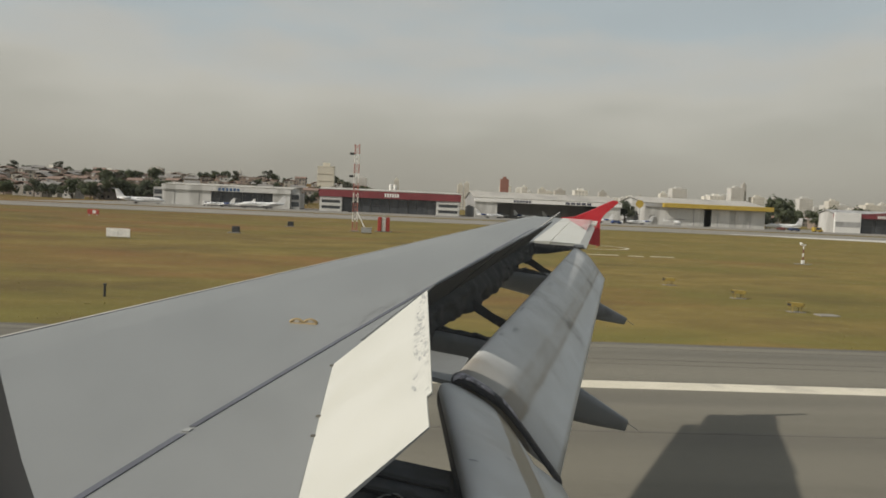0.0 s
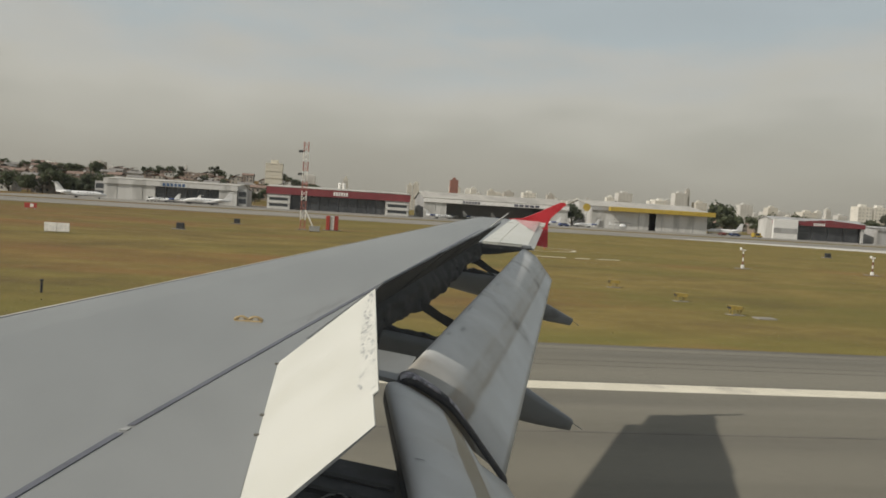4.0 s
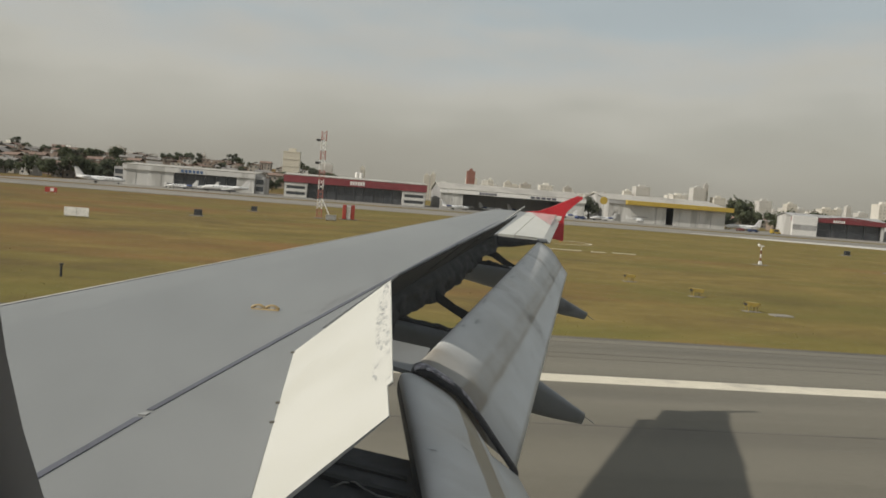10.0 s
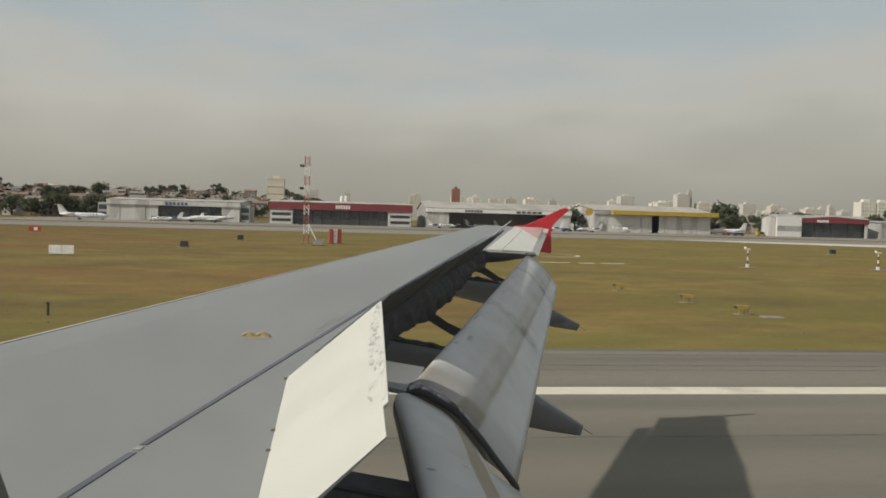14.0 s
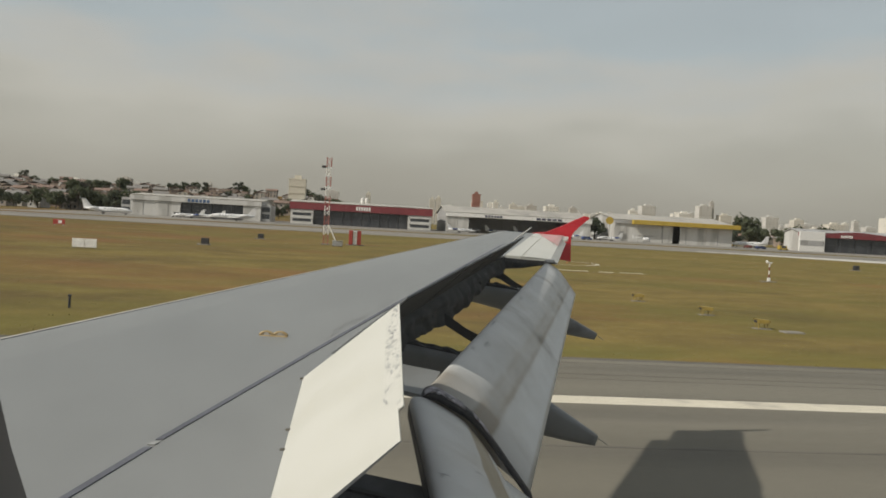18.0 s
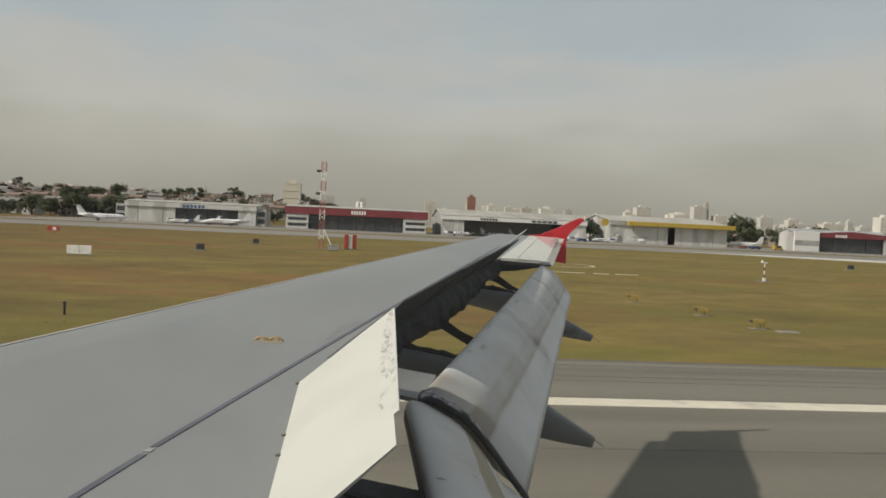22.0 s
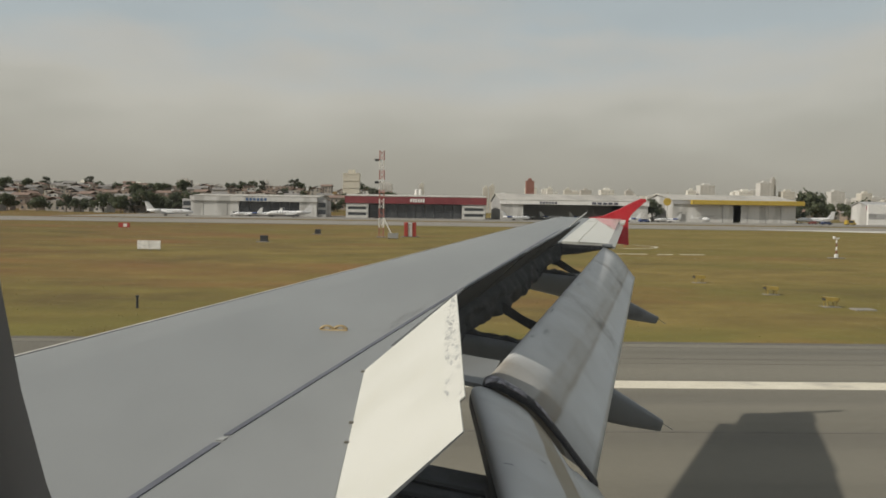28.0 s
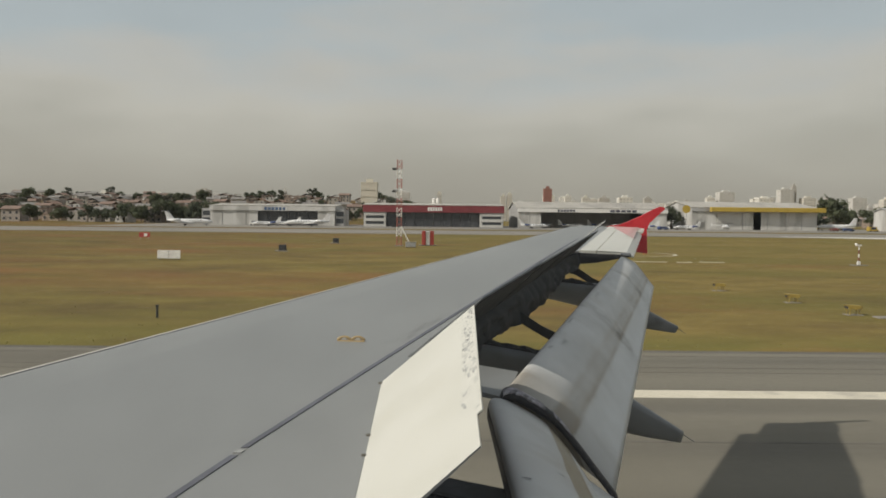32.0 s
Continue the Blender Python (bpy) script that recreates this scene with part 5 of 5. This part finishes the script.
big = jet(18, JET, "white business jet with a T-tail on the apron")
small = jet(12, JET_BLUE, "small white business jet with dark engines on the apron")
spots = [(0, -98, 318, 4), (0, -52, 322, 186), (1, -70, 328, 182), (1, -63, 336, 170), (1, 41, 330, 8), (1, 60, 352, -30), (1, 74, 360, 20), (1, 88, 335, 175),
         (1, 105, 332, 190), (0, 178, 352, 184), (1, 270, 352, 170), (1, 293, 352, 10), (1, 48, 356, 30), (1, 82, 350, 200), (1, 296, 330, 185)]
for i, (k, x, y, turn) in enumerate(spots):
    src = small if k else big
    m = pose(x, y, ground_z(x, y) + (0.16 if y > 347.5 else 0.06), 0, 0, turn)
    if src.location.length == 0:
        src.matrix_basis = m
    else:
        copy_thing(src, m)


def helicopter(x, y, turn):
    ob = thing("helicopter", (x, y, ground_z(x, y) + 0.06), "small white helicopter with a dark canopy", "helicopter")
    ob.rotation_euler.z = radians(turn)
    piece("cabin", mesh("cabin", *tube([(-1.6, 0, 1.5), (-0.8, 0, 1.5), (0.4, 0, 1.45), (1.4, 0, 1.25), (2.0, 0, 1.1)], [0.4, 0.85, 0.95, 0.7, 0.15], 14), JET, True), ob)
    piece("canopy", mesh("canopy", *tube([(0.9, 0, 1.55), (1.5, 0, 1.38), (1.9, 0, 1.2)], [0.72, 0.55, 0.2], 12), GLASSY, True), ob)
    piece("tail_boom", mesh("tail_boom", *tube([(-1.4, 0, 1.8), (-6.0, 0, 2.1)], [0.32, 0.12], 10), JET, True), ob)
    block("fin", JET, ob, -6.5, -5.8, -0.05, 0.05, 1.7, 3.1)
    piece("mast", mesh("mast", *tube([(0, 0, 2.2), (0, 0, 3.0)], 0.1, 8), GALV), ob)
    for a in (0.4, 0.4 + math.pi):
        piece("rotor_blade", mesh("rotor_blade", *tube([(0, 0, 3.0), (5 * math.cos(a), 5 * math.sin(a), 2.9)], 0.09, 5), BLACKISH), ob)
    for sy in (-0.9, 0.9):
        piece("skid", mesh("skid", *tube([(-1.5, sy, 0.08), (1.6, sy, 0.08), (1.9, sy, 0.25)], 0.06, 6), GALV), ob)
    for sx in (-0.8, 0.8):
        piece("strut", mesh("strut", *tube([(sx, -0.9, 0.1), (sx, 0, 0.9), (sx, 0.9, 0.1)], 0.05, 6), GALV), ob)


helicopter(122, 334, 5)


def car(x, y, turn, m, van, label):
    ob = thing("van" if van else "car", (x, y, ground_z(x, y) + 0.06), label, "van" if van else "car", "service vehicles")
    ob.rotation_euler.z = radians(turn)
    h = 2.1 if van else 1.45
    prof = [(-2.2, 0.35), (2.2, 0.35), (2.25, 0.85), (1.5, 0.95), (0.9 if not van else 1.3, h), (-1.5 if not van else -2.1, h), (-2.2, 0.95)]
    piece("body", mesh("body", *loft([[(a, yy, b) for a, b in prof] for yy in (-0.85, 0.85)]), m), ob)
    for yy in (-0.87, 0.87):
        block("window", GLASSY, ob, -1.2, 0.9, yy - 0.01, yy + 0.01, 1.0, h - 0.15)
    for wx in (-1.35, 1.4):
        for yy in (-0.75, 0.75):
            piece("wheel", mesh("wheel", *tube([(wx, yy - 0.12, 0.33), (wx, yy + 0.12, 0.33)], 0.33, 12), TYRE), ob)


car(-75, 330, 10, SIGN_WHITE, True, "white service van on the apron")
car(172, 330, 0, plain("car_dark_blue", (0.03, 0.05, 0.12), 0.3), False, "dark blue car on the apron")
car(180, 326, 5, CLAD_YEL, True, "yellow service truck on the apron")
car(168, 334, 90, plain("car_maroon", (0.14, 0.04, 0.03), 0.3), False, "maroon car on the apron")
car(93, 325, 12, JET_BLUE, False, "dark car by the parked jets")
car(98, 340, 170, SIGN_WHITE, False, "white car by the parked jets")

# ---- town ----
# roof, wall and window colours drawn together in tone, haze put into them
TILE = [surface("clay_roof_%d" % i, a, b, 0.4, 0.85, c=c, c_scale=0.5) for i, (a, b, c) in enumerate((((0.24, 0.15, 0.105), (0.29, 0.18, 0.13), (0.2, 0.14, 0.105)), ((0.22, 0.15, 0.11), (0.26, 0.175, 0.135), (0.19, 0.14, 0.11)), ((0.21, 0.195, 0.175), (0.25, 0.235, 0.21), (0.18, 0.165, 0.15))))]
PLASTER = [surface("plaster_%d" % i, a, tuple(v * 1.15 for v in a), 0.3, 0.8, c=tuple(v * 0.75 for v in a), c_scale=0.3) for i, a in enumerate(((0.37, 0.34, 0.29), (0.31, 0.275, 0.235), (0.285, 0.225, 0.18), (0.34, 0.275, 0.21), (0.50, 0.48, 0.44)))]
TOWER = [surface("tower_%d" % i, a, tuple(v * 1.1 for v in a), 0.08, 0.8) for i, a in enumerate(((0.56, 0.525, 0.455), (0.64, 0.61, 0.545), (0.43, 0.40, 0.355), (0.52, 0.50, 0.46)))]
TOWER_GLASS = plain("tower_glass", (0.42, 0.40, 0.36), 0.5)
BRICK_TOWER = plain("brick_tower", (0.28, 0.13, 0.1), 0.8)


def house(kind):
    rr = random.Random(kind * 7 + 3)
    w, d, h = rr.uniform(7, 12), rr.uniform(7, 10), rr.choice((3.2, 5.8, 6.2))
    wall, roof = PLASTER[kind % 5], TILE[kind % 3]
    ob = thing("house", (0, 0, 0), "%s plaster house with a %s roof" % (("cream", "tan", "brown", "ochre", "white")[kind % 5], ("red clay", "dark clay", "grey")[kind % 3]), "house", "hillside houses")
    block("wall", wall, ob, -w / 2, w / 2, -d / 2, d / 2, -2.5, h)
    if kind % 4 == 3:
        block("roof", roof, ob, -w / 2 - 0.2, w / 2 + 0.2, -d / 2 - 0.2, d / 2 + 0.2, h, h + 0.35)
        block("water_tank", PLASTER[4], ob, -1, 0.6, -1, 0.6, h + 0.35, h + 1.6)
    else:
        piece("roof", mesh("roof", *gable(-w / 2, w / 2, -d / 2, d / 2, h, h + 1.7, 0.5, "x" if kind % 2 else "y"), roof), ob)
    n = 2 if w < 9 else 3
    for z in ((1.0,) if h < 4 else (1.0, 3.9)):
        for i in range(n):
            x = -w / 2 + w * (i + 0.5) / n
            block("window", GLASSY, ob, x - 0.6, x + 0.6, -d / 2 - 0.05, -d / 2 + 0.05, z, z + 1.2)
    return ob


hr = random.Random(11)
homes = [house(k) for k in range(8)]
used = [False] * 8
for row in range(13):
    y = 414 + row * 28
    x = -380 - 10 * row + hr.uniform(0, 14)
    end = -72 + row * 4 if row < 3 else -40 + row * 8
    while x < end:
        k = hr.randrange(8)
        yy = y + hr.uniform(-6, 6)
        if hr.random() < 0.86:
            m = pose(x, yy, ground_z(x, yy), 0, 0, hr.uniform(-14, 14))
            if not used[k]:
                homes[k].matrix_basis, used[k] = m, True
            else:
                copy_thing(homes[k], m)
        x += hr.uniform(13, 24)
for i in range(46):
    k = hr.randrange(8)
    x, yy = hr.uniform(175, 640), hr.uniform(425, 640)
    copy_thing(homes[k], pose(x, yy, ground_z(x, yy), 0, 0, hr.uniform(-14, 14)))

# trees
def leafy(*a, **k):
    """Foliage that also lets light through."""
    m = surface(*a, **k)
    n, l = m.node_tree.nodes, m.node_tree.links
    p = n["Principled BSDF"]
    thin, both = n.new("ShaderNodeBsdfTranslucent"), n.new("ShaderNodeMixShader")
    l.new(p.inputs["Base Color"].links[0].from_socket, thin.inputs["Color"])
    both.inputs[0].default_value = 0.45
    l.new(p.outputs[0], both.inputs[1])
    l.new(thin.outputs[0], both.inputs[2])
    l.new(both.outputs[0], n["Material Output"].inputs["Surface"])
    return m


BARK = surface("bark", (0.09, 0.07, 0.05), (0.13, 0.1, 0.07), 2, 0.9)
# foliage greyed and lightened, with distance haze put into the colour
LEAF = [leafy("foliage_%d" % i, a, b, 0.5, 0.8, spec=0.15) for i, (a, b) in enumerate((((0.098, 0.112, 0.072), (0.125, 0.136, 0.09)), ((0.102, 0.118, 0.066), (0.13, 0.142, 0.085)), ((0.102, 0.108, 0.078), (0.128, 0.132, 0.096))))]


def tree(kind, h, w):
    rr = random.Random(kind + 40)
    ob = thing("tree", (0, 0, 0), ("dark green broad tree", "green spreading tree", "dull green tall tree")[kind % 3] + " with a bare trunk", "tree", "town trees")
    piece("trunk", mesh("trunk", *tube([(0, 0, -0.8), (0.1, 0, h * 0.25), (0.2, 0.1, h * 0.55), (0.1, 0.2, h * 0.8)], [0.035 * h, 0.026 * h, 0.018 * h, 0.006 * h], 8), BARK), ob)
    for i in range(5):
        a, z = i * 1.3 + kind, h * (0.3 + 0.08 * i)
        piece("limb", mesh("limb", *tube([(0.1, 0, z), (math.cos(a) * w * 0.28, math.sin(a) * w * 0.28, z + h * 0.16)], [0.014 * h, 0.005 * h], 6), BARK), ob)
    v, f = [], []
    lumps = [(rr.gauss(0, w * 0.2), rr.gauss(0, w * 0.2), h * rr.uniform(0.38, 0.86), rr.uniform(0.14, 0.24) * w) for _ in range(15)]
    for cx, cy, cz, r in lumps:
        for _ in range(70):
            p = Vector((rr.gauss(0, 1), rr.gauss(0, 1), rr.gauss(0, 0.8))).normalized() * r * rr.uniform(0.6, 1.05)
            c = Vector((cx, cy, cz)) + p
            a = Vector((rr.uniform(-1, 1), rr.uniform(-1, 1), rr.uniform(-1, 1))).normalized()
            b = a.cross(p.normalized() + Vector((0.01, 0.02, 0.03))).normalized()
            sz = rr.uniform(0.035, 0.07) * w
            k = len(v)
            v += [c + a * sz, c + b * sz * 0.8, c - a * sz, c - b * sz * 0.7]
            f.append((k, k + 1, k + 2, k + 3))
    piece("crown", mesh("crown", v, f, LEAF[kind % 3]), ob)
    return ob


kinds = [tree(0, 10, 9), tree(1, 9, 11), tree(2, 13, 8), tree(3, 7, 8), tree(4, 11, 12)]
placed = [False] * 5


def plant(k, x, y, size=1.0):
    m = pose(x, y, ground_z(x, y), 0, 0, hr.uniform(0, 360)) @ Matrix.Diagonal((size, size, size, 1))
    if not placed[k]:
        kinds[k].matrix_basis, placed[k] = m, True
    else:
        o = copy_thing(kinds[k], m)
        o.scale = (size, size, size)


for i in range(36):
    y = 416 + 340 * hr.random() ** 0.8
    x = hr.uniform(-400, -35 + (y - 400) * 0.3)
    for j in range(hr.randint(2, 6)):
        plant(hr.randrange(5), x + hr.gauss(0, 7), y + abs(hr.gauss(0, 7)), hr.uniform(0.6, 1.15))
for i in range(60):
    plant(hr.randrange(5), hr.uniform(-60, 640), hr.uniform(440, 700), hr.uniform(0.8, 1.3))
for x, y, k, s in ((-114, 404, 4, 1.0), (-121, 402, 0, 1.1), (-128, 403, 1, 1.1), (-135, 400, 4, 1.05), (-142, 403, 2, 0.9), (-148, 401, 1, 1.0), (-158, 405, 4, 0.9), (-168, 402, 3, 1.0), (-176, 404, 0, 0.9), (-190, 403, 1, 0.9), (-205, 404, 4, 0.8), (-109, 399, 3, 0.9), (-104, 402, 1, 0.8), (106, 358, 0, 1.0), (108, 364, 2, 0.9), (172, 372, 2, 0.8), (177, 366, 0, 0.9)):
    plant(k, x, y, s)
for i in range(14):
    plant(hr.randrange(5), 215 + i * 18 + hr.uniform(-6, 6), 430 + hr.uniform(0, 40), hr.uniform(1.2, 1.7))


# towers
def tower(ax, top, width, dist, m, label="", band=True):
    """A far block of flats: its bearing and height as slopes from the eye."""
    x, h = ax * dist, 4.4 + top * dist
    z0 = ground_z(x, dist)
    w, d = width * dist, width * dist * 0.8
    ob = thing("apartment_tower", (x, dist, z0 - 0.5), label or "pale concrete apartment tower above the roofs", "tower", "far towers")
    hh = h - z0
    block("wall", m, ob, -w / 2, w / 2, -d / 2, d / 2, 0, hh)
    block("roof_house", m, ob, -w * 0.2, w * 0.22, -d * 0.2, d * 0.2, hh + 0.9, hh + 3.6)
    if band:
        near = dist < 1100
        n, cols = (max(4, min(15, int(hh / 3.3))), 4) if near else (1, 5)
        for i in range(n):
            z = hh * (i + 0.3) / n if near else hh * 0.06
            up = hh / n * 0.42 if near else hh * 0.88
            for c in range(cols):
                u = -w / 2 + w * (c + 0.28) / cols
                name = "window" if near else "window_strip"
                piece(name, mesh(name, *box(u, u + w * 0.46 / cols, -d / 2 - 0.12, -d / 2 + 0.1, z, z + up), TOWER_GLASS), ob)
    for k in range(3):
        z = hh * (0.25 + 0.25 * k)
        block("floor_ledge", m, ob, -w / 2 - 0.25, w / 2 + 0.25, -d / 2 - 0.3, -d / 2 - 0.122, z, z + 0.5)
    block("parapet", m, ob, -w / 2 - 0.15, w / 2 + 0.15, -d / 2 - 0.15, d / 2 + 0.15, hh + 0.002, hh + 0.9)
    return ob


main = tower(-0.0835, 0.0475, 0.0205, 640, plain("cream_render", (0.60, 0.555, 0.45), 0.7), "cream apartment tower with a domed cap", False)
piece("cap", mesh("cap", *tube([(0, 0, main.children[0].dimensions.z + 3), (0, 0, main.children[0].dimensions.z + 5), (0, 0, main.children[0].dimensions.z + 10)], [2.4, 1.6, 0.15], 12), TOWER[2]), main)
tower(0.14, 0.042, 0.010, 900, BRICK_TOWER, "slim red brick tower", False)
tower(-0.29, 0.036, 0.016, 1300, TOWER[2], "grey tower beyond the hillside")
for ax, top, wd in ((0.3638, 0.0397, 0.019), (0.345, 0.033, 0.010), (0.4132, 0.0328, 0.0176), (0.4398, 0.0441, 0.017), (0.4505, 0.0492, 0.0055), (0.4683, 0.0335, 0.0158), (0.4942, 0.0318, 0.0198), (0.5311, 0.0343, 0.0179), (0.5689, 0.0329, 0.014),
                    (0.1653, 0.0329, 0.0075), (0.1881, 0.0315, 0.0094), (0.2108, 0.0312, 0.0132), (0.2374, 0.0319, 0.0171), (0.266, 0.0312, 0.0095), (0.0923, 0.0346, 0.0067), (0.0843, 0.0325, 0.0067), (-0.1893, 0.0361, 0.0048), (-0.2172, 0.0303, 0.0047), (-0.4151, 0.0313, 0.0131), (0.62, 0.03, 0.02)):
    tower(ax, top, wd, 1000, TOWER[int(ax * 1000) % 4])
for i in range(3):
    tower(0.70 + 0.024 * i, 0.042, 0.021, 760, TOWER[1], "cream slab tower in a row of three")
tr = random.Random(21)
for i in range(115):
    ax = tr.uniform(-0.58, 0.86) if i < 60 else tr.uniform(0.14, 0.8)
    tower(ax, tr.uniform(0.016, 0.027) + 0.012 * tr.random() ** 3, tr.uniform(0.005, 0.014), tr.uniform(1150, 1700), TOWER[tr.randrange(4)], "", tr.random() < 0.5)

# radar tower on the far side of the field
radar = thing("radar_tower", on_ground(480, 350), "orange and white lattice tower with a radar dish", "radar tower")
for dx, dy in ((-2.4, -2.4), (2.4, -2.4), (2.4, 2.4), (-2.4, 2.4)):
    piece("leg", mesh("leg", *tube([(dx, dy, 0), (dx * 0.75, dy * 0.75, 13)], 0.22, 6), SIGN_WHITE), radar)
for i in range(4):
    for (ax, ay), (bx, by) in (((-1, -1), (1, -1)), ((1, -1), (1, 1)), ((1, 1), (-1, 1)), ((-1, 1), (-1, -1))):
        piece("brace", mesh("brace", *tube([(ax * 2.3, ay * 2.3, i * 3.2), (bx * 2.1, by * 2.1, i * 3.2 + 3.2)], 0.12, 5), ORANGE if i % 2 else SIGN_WHITE), radar)
block("platform", ORANGE, radar, -4, 4, -4, 4, 13, 16, cut=0.2)
piece("pedestal", mesh("pedestal", *tube([(0, 0, 16), (0, 0, 18.2)], [1.2, 0.6], 10), GALV), radar)
dish = [[(x, -1.0 + 0.05 * (x * x + (z - 19.6) ** 2) + dy, z) for x, z in [(2.6 * r * math.cos(a), 19.6 + 1.7 * r * math.sin(a)) for a in [2 * math.pi * j / 20 for j in range(20)]]] for r, dy in ((0.02, 0), (0.5, 0), (1.0, 0), (1.0, 0.12), (0.5, 0.12), (0.02, 0.12))]
piece("dish", mesh("dish", *loft(dish), GALV, True), radar, "curved grey radar dish")
block("antenna_bar", BLACKISH, radar, -4.3, 4.3, -0.35, 0.25, 21.5, 22.1, cut=0.1)

# round beacon station: a slatted drum on a wide deck over a chequered hut, on a pale disc of concrete
BX, BY = 591, 110
beacon = thing("beacon_station", on_ground(BX, BY), "round radio beacon on a red and white chequered hut", "radio beacon")
piece("pad", mesh("pad", *tube([(0, 0, -0.4), (0, 0, 0.14)], 15.5, 64), APRON), beacon, "pale concrete disc")
piece("deck", mesh("deck", *tube([(0, 0, 4.05), (0, 0, 4.1), (0, 0, 4.3), (0, 0, 4.35)], [12.5, 15.0, 15.0, 12.5], 64), GALV), beacon, "wide thin metal deck")
for j in range(12):
    a = 2 * math.pi * j / 12
    c, q = math.cos(a), math.sin(a)
    piece("leg", mesh("leg", *tube([(12.2 * c, 12.2 * q, 0.1), (11.6 * c, 11.6 * q, 4.06)], 0.11, 8), GALV), beacon)
    piece("leg_foot", mesh("leg_foot", *tube([(12.2 * c, 12.2 * q, 0.13), (12.2 * c, 12.2 * q, 0.32)], 0.3, 8), BLACKISH), beacon)
for i in range(5):
    for k in range(2):
        m = SIGN_RED if (i + k) % 2 else SIGN_WHITE
        block("wall_panel", m, beacon, -3.6 + 1.45 * i, -2.17 + 1.45 * i, -2.6, 2.6, 0.14 + 1.95 * k, 2.07 + 1.95 * k, cut=0.03)
block("hut_door", GALV, beacon, -0.6, 0.4, -2.68, -2.602, 0.16, 2.2, cut=0.02, label="plain grey metal door")
piece("rim", mesh("rim", *tube([(0, 0, 6.25), (0, 0, 6.3), (0, 0, 6.5), (0, 0, 6.55)], [6.0, 6.5, 6.5, 6.0], 48), SIGN_WHITE), beacon, "white roof rim of the drum")
slat = mesh("slat", *box(-0.09, 0.09, -0.05, 0.05, 4.34, 6.27), SIGN_WHITE)
for j in range(60):
    a = 2 * math.pi * j / 60
    piece("slat", slat, beacon, m=pose(6.2 * math.cos(a), 6.2 * math.sin(a), 0, 0, 0, math.degrees(a)))
yard = thing("netted_building", on_ground(905, 700), "unfinished concrete block draped in teal safety netting", "building")
NET = surface("teal_netting", (0.03, 0.16, 0.15), (0.05, 0.22, 0.2), 0.3, 0.8, c=(0.1, 0.2, 0.18), c_scale=0.12, stretch=(1, 1, 0.3))
for k in range(8):
    block("floor_slab", APRON, yard, -40 + 2 * (k > 5), 40 - 9 * (k > 5), -12, 12, 3.4 * k + 3.0, 3.4 * k + 3.4)
    for j in range(9):
        block("netting", NET, yard, -40 + 8.9 * j + 2 * (k > 5), -31.3 + 8.9 * j - 9 * (k > 5), -12.35 + 0.12 * ((j + k) % 3), -12.05, 3.4 * k, 3.4 * k + 2.98, cut=0.08)
for x in (-38, -19, 0, 19, 29):
    for y in (-10, 10):
        block("column", APRON, yard, x - 0.4, x + 0.4, y - 0.4, y + 0.4, 0, 26.8)
